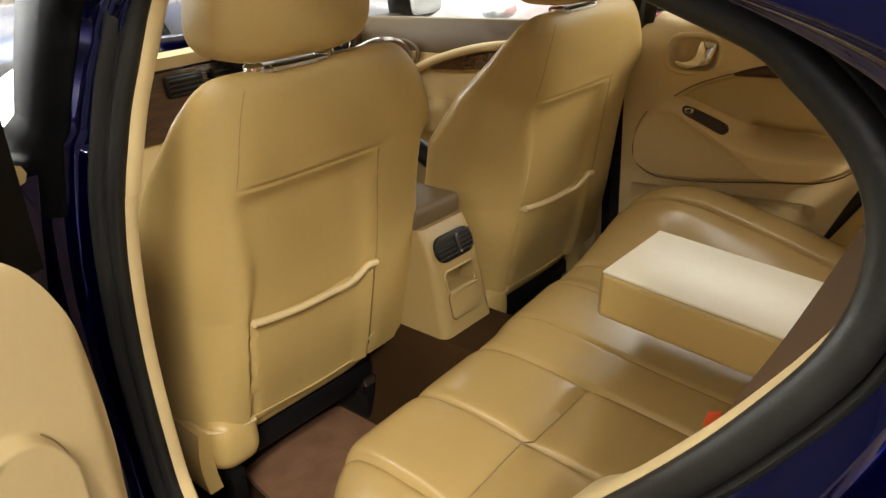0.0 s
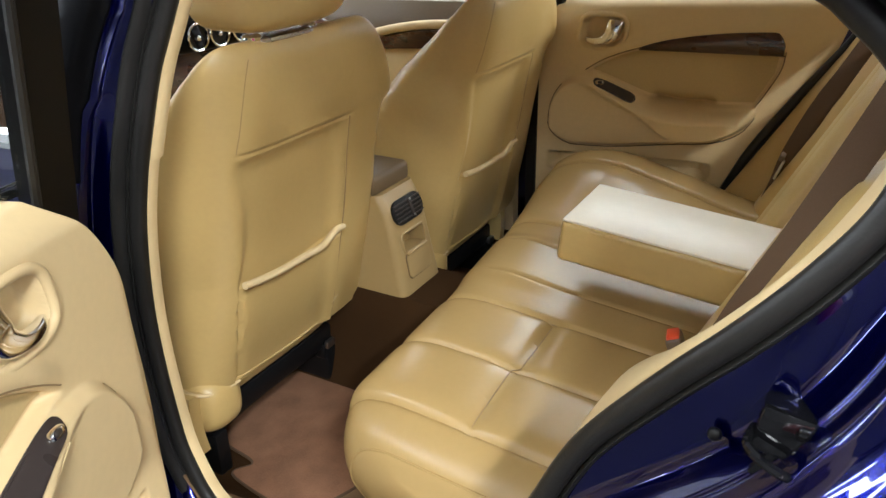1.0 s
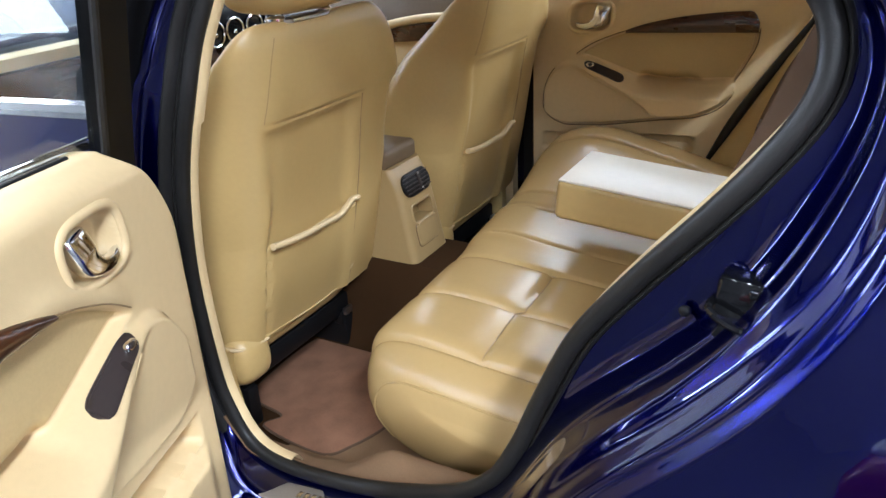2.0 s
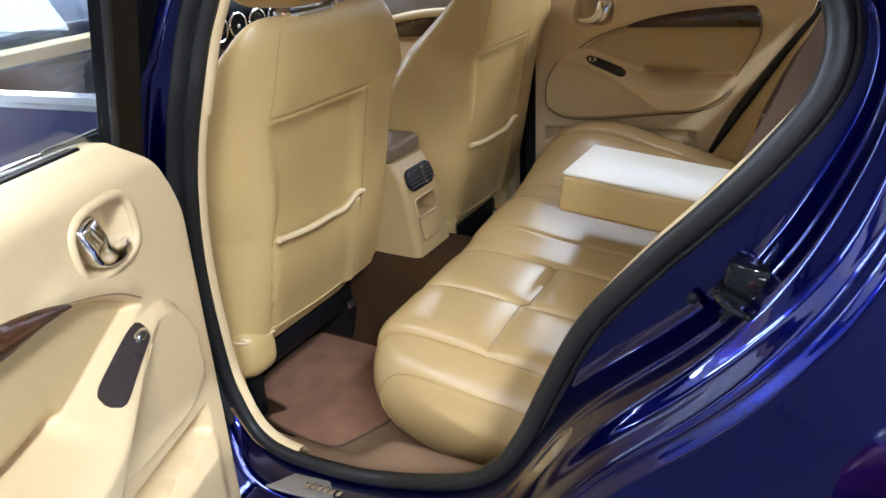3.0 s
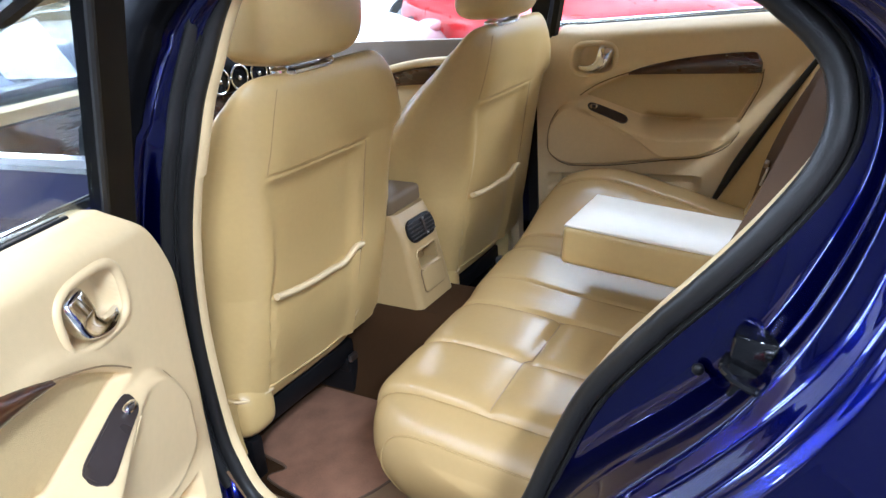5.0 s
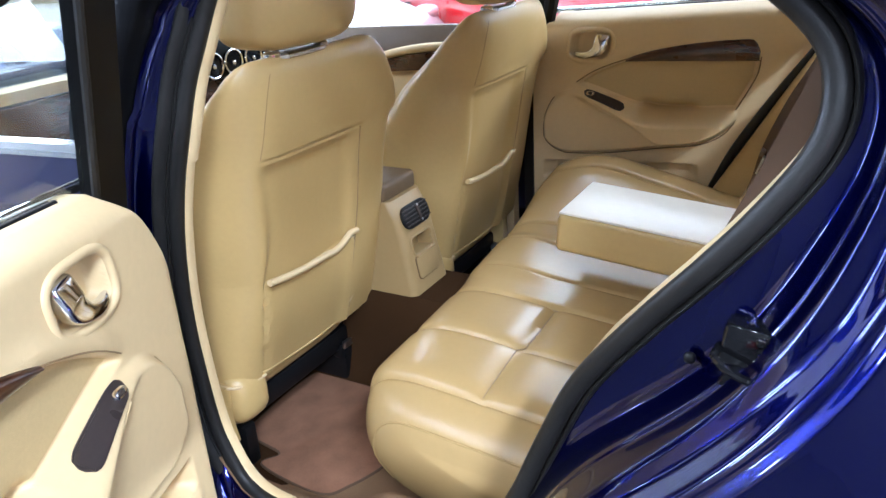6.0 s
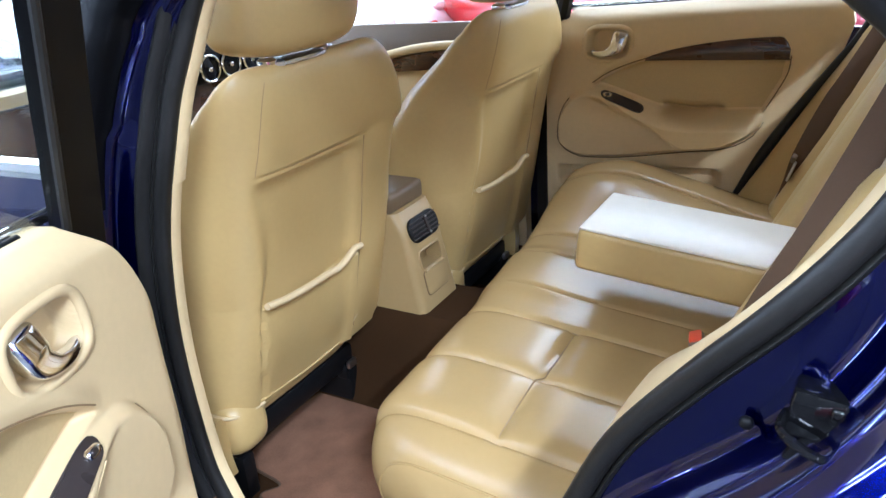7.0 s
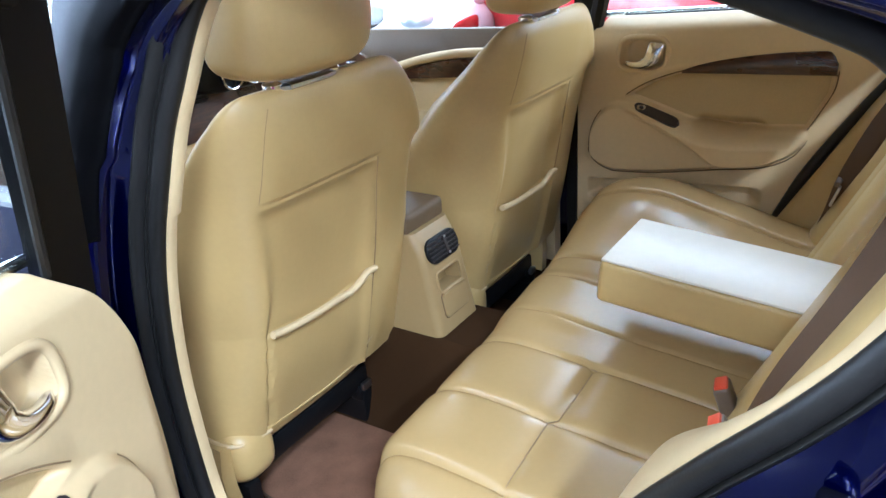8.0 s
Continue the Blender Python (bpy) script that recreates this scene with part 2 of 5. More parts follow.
def prism(outline, a, b, axis="y", bevel=0.0):
    """A 2D outline carried from a to b along an axis; outline in the other two axes, in order."""
    n = len(outline)
    def put(p, w):
        return (w, p[0], p[1]) if axis == "x" else (p[0], w, p[1]) if axis == "y" else (p[0], p[1], w)
    verts = [put(p, a) for p in outline] + [put(p, b) for p in outline]
    faces = [tuple(range(n)), tuple(reversed(range(n, 2 * n)))] + [(i, (i + 1) % n, (i + 1) % n + n, i + n) for i in range(n)]
    if bevel:
        bm = bmesh.new()
        vs = [bm.verts.new(v) for v in verts]
        for f in faces:
            bm.faces.new([vs[i] for i in f])
        bmesh.ops.recalc_face_normals(bm, faces=bm.faces)
        rim = [e for e in bm.edges if len(e.link_faces) == 2 and any(len(f.verts) == n and n > 4 or f.index < 0 for f in e.link_faces)]
        bm.faces.ensure_lookup_table()
        caps = bm.faces[:2]
        rim = list({e for f in caps for e in f.edges})
        bmesh.ops.bevel(bm, geom=rim, offset=bevel, segments=3, affect="EDGES", profile=0.5)
        bm.verts.index_update()
        verts, faces = [v.co.copy() for v in bm.verts], [tuple(v.index for v in f.verts) for f in bm.faces]
        bm.free()
    return verts, faces

def rounded(w, h, r, n=6):
    """The outline of a rounded rectangle round the origin."""
    out = []
    for cx, cy, a0 in ((w / 2 - r, h / 2 - r, 0), (-w / 2 + r, h / 2 - r, 90), (-w / 2 + r, -h / 2 + r, 180), (w / 2 - r, -h / 2 + r, 270)):
        for i in range(n + 1):
            a = radians(a0 + 90 * i / n)
            out.append((cx + r * math.cos(a), cy + r * math.sin(a)))
    return out

def pillow(sx, sy, sz, at=(0, 0, 0), e=4.0, nu=40, nv=24):
    """A soft box: a superellipsoid."""
    def f(u, v):
        cu, su, cv, sv = math.cos(u), math.sin(u), math.cos(v), math.sin(v)
        p = lambda c: math.copysign(abs(c) ** (2 / e), c)
        return Vector((at[0] + sx / 2 * p(cv) * p(cu), at[1] + sy / 2 * p(cv) * p(su), at[2] + sz / 2 * p(sv)))
    return grid(f, [2 * math.pi * i / nu for i in range(nu)], lin(-math.pi / 2, math.pi / 2, nv), close_u=True)

def groove(d, width, depth):
    return -depth * math.exp(-((d / width) ** 2))

# ---- the showroom ----
def plate(name, x0, x1, y0, y1, z0, z1, mat):
    ob = mesh_object(name, *box(x1 - x0, y1 - y0, z1 - z0, ((x0 + x1) / 2, (y0 + y1) / 2, (z0 + z1) / 2), 0), mat, 0)
    return ob

tagged(plate("floor", -9, 9, -9.5, 9.5, -0.1, 0, HALL_FLOOR), "grey polished showroom floor", "floor", kind="structure")
tagged(plate("wall_north", -9.2, 9.2, 9.5, 9.7, 0, HALL_TOP, WALL_PAINT), "white painted showroom wall", "wall", kind="structure")
# unseen wall behind the viewer, darkened to shape the paint's reflections
tagged(plate("wall_south", -9.2, 9.2, -9.7, -9.5, 0, HALL_TOP, DARK_WALL), "unseen showroom wall, darkened so that the blue paint reflects little light", "wall", kind="structure")
# two tall unseen glowing panes, added to the front wall to streak the jamb
def block(x0, x1, y0, y1, z0, z1):
    return box(x1 - x0, y1 - y0, z1 - z0, ((x0 + x1) / 2, (y0 + y1) / 2, (z0 + z1) / 2), 0)
GLOW_SLOTS = [(-3.7, -3.0), (-2.1, -1.4)]
SLOT_LOW, SLOT_TOP = 0.9, 3.7
west = [block(-9.2, -9.0, a, b, 0, HALL_TOP) for a, b in ((-9.5, -3.7), (-3.0, -2.1), (-1.4, 9.5))]
west += [block(-9.2, -9.0, a, b, z0, z1) for a, b in GLOW_SLOTS for z0, z1 in ((0, SLOT_LOW), (SLOT_TOP, HALL_TOP))]
tagged(mesh_object("wall_west", *joined(*west), WALL_PAINT, 0), "white painted showroom wall with two added glowing openings", "wall", kind="structure")
for k, (a, b) in enumerate(GLOW_SLOTS):
    slot = thing("window_%d" % (k + 1), "tall white-framed glowing panel, unseen, added to streak the door jamb", "window", (-9.1, (a + b) / 2, SLOT_LOW), kind="structure")
    w, h = b - a, SLOT_TOP - SLOT_LOW
    rails = [block(-0.06, 0.06, -w / 2, w / 2, z, z + 0.06) for z in (0.0, h - 0.06)]
    rails += [block(-0.06, 0.06, y, y + 0.06, 0.06, h - 0.06) for y in (-w / 2, w / 2 - 0.06)]
    part("window_frame", joined(*rails), WHITE_PAINT, slot)
    part("pane", block(-0.01, 0.01, -w / 2 + 0.06, w / 2 - 0.06, 0.06, h - 0.06), STREAK_GLOW, slot, "glowing pane that reflects as streaks in the jamb", 0)
tagged(plate("wall_east", 9.0, 9.2, -9.5, 9.5, 0, HALL_TOP, WALL_PAINT), "white painted showroom wall", "wall", kind="structure")
tagged(plate("ceiling", -9.2, 9.2, -9.7, 9.7, HALL_TOP, HALL_TOP + 0.2, CEILING_PAINT), "white showroom ceiling", "ceiling", kind="structure")
for lx, ly, power in STRIPS:
    fx = thing("strip_light", "unseen white strip light put under the showroom ceiling to light the car", "ceiling light", (lx, ly, HALL_TOP - 0.06), "strip lights of the showroom")
    part("housing", box(0.2, 2.5, 0.12, (0, 0, 0), 0.01), WHITE_PAINT, fx)
for lx, ly in PANELS:
    fx = thing("ceiling_panel", "broad white luminous panel, unseen, put under the showroom ceiling as fill", "ceiling light", (lx, ly, HALL_TOP - 0.04), "luminous panels of the showroom")
    part("frame", box(1.42, 3.5, 0.08, (0, 0, 0), 0.01), WHITE_PAINT, fx)

# ---- the blue saloon: body ----
def side_y(x, z):
    """How far out the near door opening lies, leaning in towards the roof."""
    return -0.735 - 0.075 * max(0.0, min(1.0, x / 0.85)) + 0.12 * ((z - 1.0) + math.sqrt((z - 1.0) ** 2 + 0.0016))

APERTURE = [(0.043, 1.15), (0.007, 1.017), (-0.036, 0.86), (-0.055, 0.69), (-0.045, 0.5), (-0.025, 0.415), (0.018, 0.345), (0.108, 0.325), (0.294, 0.357), (0.485, 0.43), (0.57, 0.495), (0.617, 0.575), (0.659, 0.68), (0.709, 0.79), (0.784, 0.893), (0.844, 0.966), (0.896, 1.032), (0.936, 1.095), (0.947, 1.145), (0.933, 1.195), (0.89, 1.238), (0.836, 1.268), (0.668, 1.31), (0.37, 1.335), (0.137, 1.31)]
LOOP = spline([(x, 0, z) for x, z in APERTURE], 250, closed=True)
LOOP = [Vector((p.x, side_y(p.x, p.z), p.z)) for p in LOOP]
MID = Vector((0.4, 0, 0.85))
def outward(i):
    a, b = LOOP[(i - 2) % 250], LOOP[(i + 2) % 250]
    t = Vector((b.x - a.x, 0, b.z - a.z)).normalized()
    n = Vector((t.z, 0, -t.x))
    p = Vector((LOOP[i].x, 0, LOOP[i].z)) - MID
    return n if n.dot(p) > 0 else -n
NORMALS = [outward(i) for i in range(250)]

# (offset from the opening, step outward) across the painted jamb: rear pillar, sill and centre pillar
def across(points):
    return [(p.x, p.y) for p in spline([(d, y, 0) for d, y in points], 109)]
# distances from the opening to the folds of the rear jamb, by place along the opening
FOLD_AT = [104, 116, 122, 128, 134, 140, 146, 152, 158, 164, 176]
def fold_line(values):
    return [sum(interp(i + j, FOLD_AT, values) for j in range(-5, 6)) / 11 for i in range(250)]
CREASE = fold_line([0.012, 0.018, 0.028, 0.048, 0.070, 0.090, 0.098, 0.088, 0.070, 0.052, 0.040])
RIDGE = fold_line([0.035, 0.048, 0.064, 0.087, 0.111, 0.128, 0.127, 0.117, 0.101, 0.078, 0.060])
RIDGE_2 = fold_line([0.060, 0.078, 0.092, 0.114, 0.137, 0.151, 0.153, 0.147, 0.138, 0.118, 0.090])
RIDGE_3 = fold_line([0.075, 0.092, 0.107, 0.130, 0.152, 0.167, 0.171, 0.163, 0.154, 0.135, 0.105])
def rear_profile(i):
    c, r2, r3, r4 = CREASE[i], RIDGE[i], RIDGE_2[i], RIDGE_3[i]
    r1 = c + 0.6 * (r2 - c)
    return across([(0.0, 0.004), (0.4 * c, 0.001), (0.75 * c, -0.001), (c, -0.0045), (c + 0.4 * (r1 - c), -0.012), (c + 0.82 * (r1 - c), -0.025), (r1, -0.029), (r1 + 0.22 * (r2 - r1), -0.031),
        (r1 + 0.78 * (r2 - r1), -0.050), (r2, -0.055), (r2 + 0.15 * (r3 - r2), -0.057), (r2 + 0.5 * (r3 - r2), -0.062), (r2 + 0.72 * (r3 - r2), -0.074), (r2 + 0.9 * (r3 - r2), -0.087), (r3, -0.091), (r3 + 0.3 * (r4 - r3), -0.093),
        (r3 + 0.8 * (r4 - r3), -0.106), (r4, -0.110), (r4 + 0.012, -0.112), (r4 + 0.05, -0.117), (r4 + 0.10, -0.124), (r4 + 0.20, -0.132), (r4 + 0.33, -0.130)])
SILL = across([(0.0, 0.004), (0.012, 0.0), (0.018, -0.010), (0.021, -0.032), (0.024, -0.055), (0.028, -0.074), (0.038, -0.088), (0.050, -0.096), (0.060, -0.104), (0.072, -0.11), (0.09, -0.114), (0.11, -0.118),
        (0.12, -0.12), (0.13, -0.12), (0.14, -0.12), (0.15, -0.12), (0.16, -0.12), (0.17, -0.118), (0.18, -0.115)])
POST = across([(0.0, 0.004), (0.02, -0.002), (0.045, -0.006), (0.070, -0.009), (0.092, -0.015), (0.104, -0.030), (0.113, -0.050), (0.127, -0.066), (0.16, -0.07)])
BROAD = [sum((NORMALS[(i + k) % 250] for k in range(-14, 15)), Vector((0, 0, 0))).normalized() for i in range(250)]
EASED = [sum((LOOP[(i + k) % 250] for k in range(-12, 13)), Vector((0, 0, 0))) / 25 for i in range(250)]
BROAD = [sum((BROAD[(i + k) % 250] for k in range(-8, 9)), Vector((0, 0, 0))).normalized() for i in range(250)]
REAR = [rear_profile(i) for i in range(250)]
def jamb(i, k):
    n = BROAD[i]
    ws, wp, wr = max(0.0, -n.z) ** 3, max(0.0, -n.x) ** 2, max(0.0, n.x) ** 2 + max(0.0, n.z) ** 2
    s = ws + wp + wr
    rear = REAR[i][k]
    d = (SILL[k][0] * ws + POST[k][0] * wp + rear[0] * wr) / s
    y = (SILL[k][1] * ws + POST[k][1] * wp + rear[1] * wr) / s
    if n.z > 0:
        d *= 1 - 0.8 * n.z * n.z
    if n.z > 0.3:
        y += 0.35 * d * n.z
    p = LOOP[i].lerp(EASED[i], smooth01(d / 0.035)) + n * d + Vector((0, y, 0))
    # the flank swells outward below the shoulder
    low = 0.9 * CREASE[i]
    p.y -= 0.26 * max(0.0, 0.96 - max(p.z, 0.56)) * smooth01((d - low) / (RIDGE_2[i] - low)) * (wr / s)
    return p

shell = thing("blue_saloon_body", "dark blue metallic saloon car body with an open rear door", "car", (0.3, 0, 0))
def shell_part(name, shape, mat, label="", smooth=35):
    return part(name, moved(shape, Matrix.Translation((-0.3, 0, 0))), mat, shell, label, smooth)

shell_part("door_jamb", grid(lambda i, k: jamb(i, k), list(range(250)), list(range(109)), close_u=True), BLUE, "glossy blue painted door jamb with stepped folds", 60)

def ring(i, prof):
    n = NORMALS[i]
    return [LOOP[i] + n * d + Vector((0, y, 0)) for d, y in prof]
SEAL = [(-0.012, 0.008), (-0.014, -0.002), (-0.011, -0.009), (-0.003, -0.013), (0.006, -0.012), (0.012, -0.007), (0.014, 0.002), (0.010, 0.010), (0.0, 0.013)]
shell_part("door_seal", grid(lambda i, k: ring(i, SEAL)[k], list(range(250)), list(range(9)), close_u=True, close_v=True), RUBBER, "thick black rubber door seal", 60)

def near_index(x, z):
    return min(range(250), key=lambda i: (LOOP[i].x - x) ** 2 + (LOOP[i].z - z) ** 2)
i_sill = near_index(0.125, 0.326)
i_dog, i_top = near_index(0.60, 0.54), near_index(0.882, 1.238)
def span(a, b):
    return list(range(a, b + 1)) if b >= a else list(range(a, 250)) + list(range(0, b + 1))
CTRIM = [(-0.010, 0.0), (-0.014, 0.010), (-0.015, 0.024), (-0.009, 0.045), (0.006, 0.068), (0.035, 0.09), (0.10, 0.11)]
BTRIM = [(-0.009, 0.0), (-0.013, 0.006), (-0.015, 0.016), (-0.011, 0.026), (0.002, 0.033), (0.05, 0.038), (0.11, 0.04)]
CTRIM_LOW = [(-0.011, 0.0), (-0.011, 0.02), (-0.010, 0.06), (-0.008, 0.10), (-0.004, 0.14), (0.02, 0.17), (0.06, 0.19)]
def pillar_trim(i, k):
    return ring(i, CTRIM_LOW)[k].lerp(ring(i, CTRIM)[k], smooth01((LOOP[i].z - 0.78) / 0.18) * (1 - smooth01((LOOP[i].z - 1.0) / 0.10)))
shell_part("rear_pillar_trim", grid(lambda i, k: pillar_trim(i, k), span(i_dog, i_top), list(range(7))), VINYL, "cream padded rear pillar trim")
i_notch = near_index(0.0, 0.985)
shell_part("centre_pillar_trim", grid(lambda i, k: ring(i, BTRIM)[k], span(i_notch, i_sill), list(range(7))), VINYL, "cream centre pillar lower trim")
UPTRIM = [(d - (0.002 if d < 0 else 0), y + 0.004) for d, y in BTRIM]
shell_part("centre_pillar_upper_trim", grid(lambda i, k: ring(i, UPTRIM)[k], span((near_index(0.138, 1.31)), 249) + list(range(0, i_notch + 1)), list(range(7))), VINYL, "cream centre pillar upper trim")
# second lip of the centre pillar seal
LIP = [(0.010, -0.004), (0.013, -0.011), (0.018, -0.009), (0.021, -0.018), (0.028, -0.024), (0.036, -0.022), (0.040, -0.012), (0.036, -0.002), (0.022, 0.002)]
shell_part("outer_seal_lip", grid(lambda i, k: ring(i, LIP)[k], span(near_index(0.138, 1.31), 249) + list(range(0, i_sill)), list(range(9)), close_v=True), RUBBER, "black outer seal lip", 60)
RIB = [(0.013, 0.004), (0.014, -0.006), (0.017, -0.009), (0.021, -0.006), (0.022, 0.004)]
shell_part("seal_rib", grid(lambda i, k: ring(i, RIB)[k], span(i_dog - 8, i_top + 30), list(range(5))), RUBBER, "thin black seal rib", 60)

# black cover on the outer edge of the centre pillar
POST_RUN = span(near_index(0.10, 1.27), 249) + list(range(0, near_index(-0.02, 0.93) + 1))
shell_part("centre_pillar_cover", slab(lambda i, k: jamb(i, k) + Vector((0, -0.005, 0)), POST_RUN, list(range(64, 109)), (0, 0.003, 0)), SATIN, "satin black centre pillar cover", 60)

# striker, bump stop and bracket on the rear jamb
sx, sy, sz = 0.897, -0.838, 0.905
shell_part("striker_plate", moved(box(0.046, 0.04, 0.046, (0, 0, 0), 0.006), Matrix.Translation((sx, sy + 0.006, sz)) @ pose(0, 0, 0, -6, 6, 0)), GUNMETAL, "black latch striker plate")
shell_part("striker_loop", tube(spline([(sx - 0.024, sy, sz - 0.004), (sx - 0.026, sy - 0.024, sz - 0.006), (sx - 0.012, sy - 0.032, sz - 0.014), (sx + 0.012, sy - 0.030, sz - 0.024), (sx + 0.02, sy - 0.004, sz - 0.026)], 18), 0.0045, 8), GUNMETAL, "dark steel striker loop")
for bx, bz in ((0.022, 0.012), (0.020, -0.012)):
    shell_part("striker_bolt", moved(pillow(0.011, 0.008, 0.011, (0, 0, 0), 3, 12, 8), Matrix.Translation((sx + bx - 0.006, sy - 0.013, sz + bz))), GUNMETAL)
shell_part("striker_foot", moved(box(0.03, 0.01, 0.04, (0, 0, 0), 0.004), Matrix.Translation((sx - 0.002, sy - 0.006, sz - 0.036)) @ pose(0, 0, 0, 0, 28, 0)), GUNMETAL)
shell_part("bump_stop", pillow(0.014, 0.012, 0.014, (0.839, -0.816, 0.864), 2.2, 14, 10), BLACK, "small black rubber bump stop")

# sill tread plate with unreadable bright lettering shown as bars
shell_part("sill_plate", moved(prism(rounded(0.30, 0.05, 0.024), 0, 0.006, "z", 0.002), Matrix.Translation((0.235, -0.795, 0.322)) @ pose(0, 0, 0, 0, -8, 0)), TREAD, "bright steel sill tread plate")
for k in range(6):
    shell_part("sill_mark", moved(box(0.010, 0.016, 0.0012, (0, 0, 0.0006), 0.0003), Matrix.Translation((0.185 + 0.015 * k, -0.797, 0.3235 + 0.0021 * k)) @ pose(0, 0, 0, 0, -8, 0)), SATIN_CHROME)

# roof, screen, rear shelf and the far side
def roof(u, v):
    yy = -0.60 + 1.2 * v
    return Vector((u, yy, interp(u, [-0.75, -0.4, 0.2, 0.9, 1.3], [1.22, 1.36, 1.40, 1.36, 1.22]) + 0.05 * (1 - (yy / 0.6) ** 2)))
shell_part("roof", slab(roof, lin(-0.72, 1.14, 26), lin(0, 1, 16), (0, 0, 0.03)), BLUE, "blue roof")
shell_part("headliner", slab(lambda u, v: roof(u, v) - Vector((0, 0, 0.022)), lin(-0.70, 1.13, 26), lin(0.01, 0.99, 16), (0, 0, 0.015)), HEADLINER, "pale cream headliner")
shell_part("roof_rail", tube(spline([(-0.70, -0.63, 1.20), (-0.35, -0.615, 1.335), (0.2, -0.60, 1.385), (0.7, -0.605, 1.37)], 40), 0.03, 10), BLUE)
shell_part("far_roof_rail", tube(spline([(-0.70, 0.63, 1.20), (-0.35, 0.60, 1.335), (0.2, 0.585, 1.37), (0.7, 0.60, 1.33), (1.0, 0.62, 1.20), (1.10, 0.66, 1.06)], 50), 0.035, 10), HEADLINER, "cream far roof rail")
shell_part("far_centre_pillar", tube(spline([(0.17, 0.575, 1.35), (0.115, 0.645, 1.15), (0.075, 0.69, 1.04)], 20), 0.022, 8), BLACK, "black far centre pillar")
shell_part("far_centre_seal", tube(spline([(0.066, 0.70, 1.04), (0.036, 0.704, 0.85), (0.022, 0.704, 0.6), (0.020, 0.704, 0.3)], 24), 0.010, 8), RUBBER, "black seal along the far centre pillar", 60)
shell_part("far_pillar_trim", slab(lambda u, v: Vector((-0.03 + 0.075 * u, 0.728, 0.30 + 0.72 * v)), lin(0, 1, 4), lin(0, 1, 6), (0, 0.02, 0)), RUBBER)
for s in (-1, 1):
    shell_part("screen_pillar", tube(spline([(-0.70, s * 0.63, 1.20), (-1.0, s * 0.70, 1.06), (-1.25, s * 0.74, 0.95)], 14), 0.028, 8), BLACK)
shell_part("far_door_seal", tube(spline([(0.575, 0.672, 0.52), (0.60, 0.672, 0.58), (0.65, 0.67, 0.69), (0.735, 0.668, 0.83), (0.825, 0.662, 0.965), (0.86, 0.655, 1.03)], 30), 0.014, 8), RUBBER, "black far door seal", 60)
shell_part("windscreen", slab(lambda u, v: Vector((-0.70 - 0.55 * u, (-0.62 - 0.1 * u) + (1.24 + 0.2 * u) * v, 1.245 - 0.28 * u + 0.03 * (1 - (2 * v - 1) ** 2))), lin(0, 1, 8), lin(0, 1, 12), (0.004, 0, 0.004)), GLASS, "clear windscreen").visible_shadow = False
shell_part("rear_shelf", slab(lambda u, v: Vector((1.02 + 0.35 * u, -0.66 + 1.32 * v, 1.06 + 0.01 * u)), lin(0, 1, 4), lin(0, 1, 8), (0, 0, -0.03)), TAUPE, "dark rear parcel shelf")
shell_part("rear_window", slab(lambda u, v: Vector((1.13 + 0.34 * (1 - u), -0.5 + 1.0 * v, 1.05 + 0.25 * u + 0.04 * u * (1 - (2 * v - 1) ** 2))), lin(0, 1, 6), lin(0, 1, 8), (0.004, 0, 0.004)), GLASS, "clear rear window").visible_shadow = False
for s in (-1, 1):
    shell_part("rear_roof_pillar", slab(lambda u, v: Vector((0.90 + 0.10 * u + (0.46 * u + 0.10 * (1 - u)) * (1 - v), s * (0.615 + 0.07 * (1 - v)), 1.04 + 0.34 * v)), lin(0, 1, 8), lin(0, 1, 8), (0, -s * 0.025, 0)), BLUE, "blue rear roof pillar")
    shell_part("window_surround", slab(lambda u, v: Vector((1.10 + 0.36 * (1 - v), s * (0.49 + (0.13 + 0.06 * (1 - v)) * u), 1.052 + 0.26 * v)), lin(0, 1, 4), lin(0, 1, 8), (0.006, 0, 0.02)), BLUE)
shell_part("far_flank", slab(lambda u, v: Vector((-1.3 + 3.0 * u, 0.86 - 0.02 * math.cos(3 * u) - 0.07 * max(0.0, (v - 0.7) / 0.3) ** 2, 0.25 + 0.725 * v)), lin(0, 1, 12), lin(0, 1, 12), (0, 0.02, 0)), BLUE, "blue far side panel")
shell_part("far_rear_pillar", slab(lambda u, v: Vector((0.80 + 0.5 * u + 0.10 * v * (1 - u), 0.67 - 0.08 * v, 0.50 + 0.78 * v)), lin(0, 1, 6), lin(0, 1, 10), (0, 0.03, 0)), VINYL, "cream far rear pillar trim")
shell_part("floor_pan", slab(lambda u, v: Vector((-1.3 + 2.2 * u, -0.70 + 1.42 * v, 0.19)), lin(0, 1, 3), lin(0, 1, 3), (0, 0, -0.03)), CARPET)
def carpet(u, v):
    x, y = -1.25 + 2.0 * u, -0.735 + 1.42 * v
    z = 0.205 + 0.24 * smooth01((0.20 - abs(y)) / 0.11)
    z += 0.105 * smooth01((-0.575 - y) / 0.13) + 0.10 * smooth01((y - 0.60) / 0.06)
    z += 0.072 * smooth01((x - 0.20) / 0.12) * smooth01((abs(y) - 0.20) / 0.12)
    return Vector((x, y, z))
def sill_inner(x):
    return interp(x, [-0.03, 0.06, 0.10, 0.14, 0.63], [-0.56, -0.56, -0.50, -0.34, -0.34])
def cabin_carpet(u, v):
    # the pile drops under the tan sill carpet
    p = carpet(u, v)
    p.z -= 0.035 * smooth01((sill_inner(p.x) - p.y) / 0.03) * smooth01((p.x + 0.02) / 0.05) + 0.06 * smooth01((-0.66 - p.y) / 0.03) * smooth01((p.x - 0.05) / 0.05)
    return p
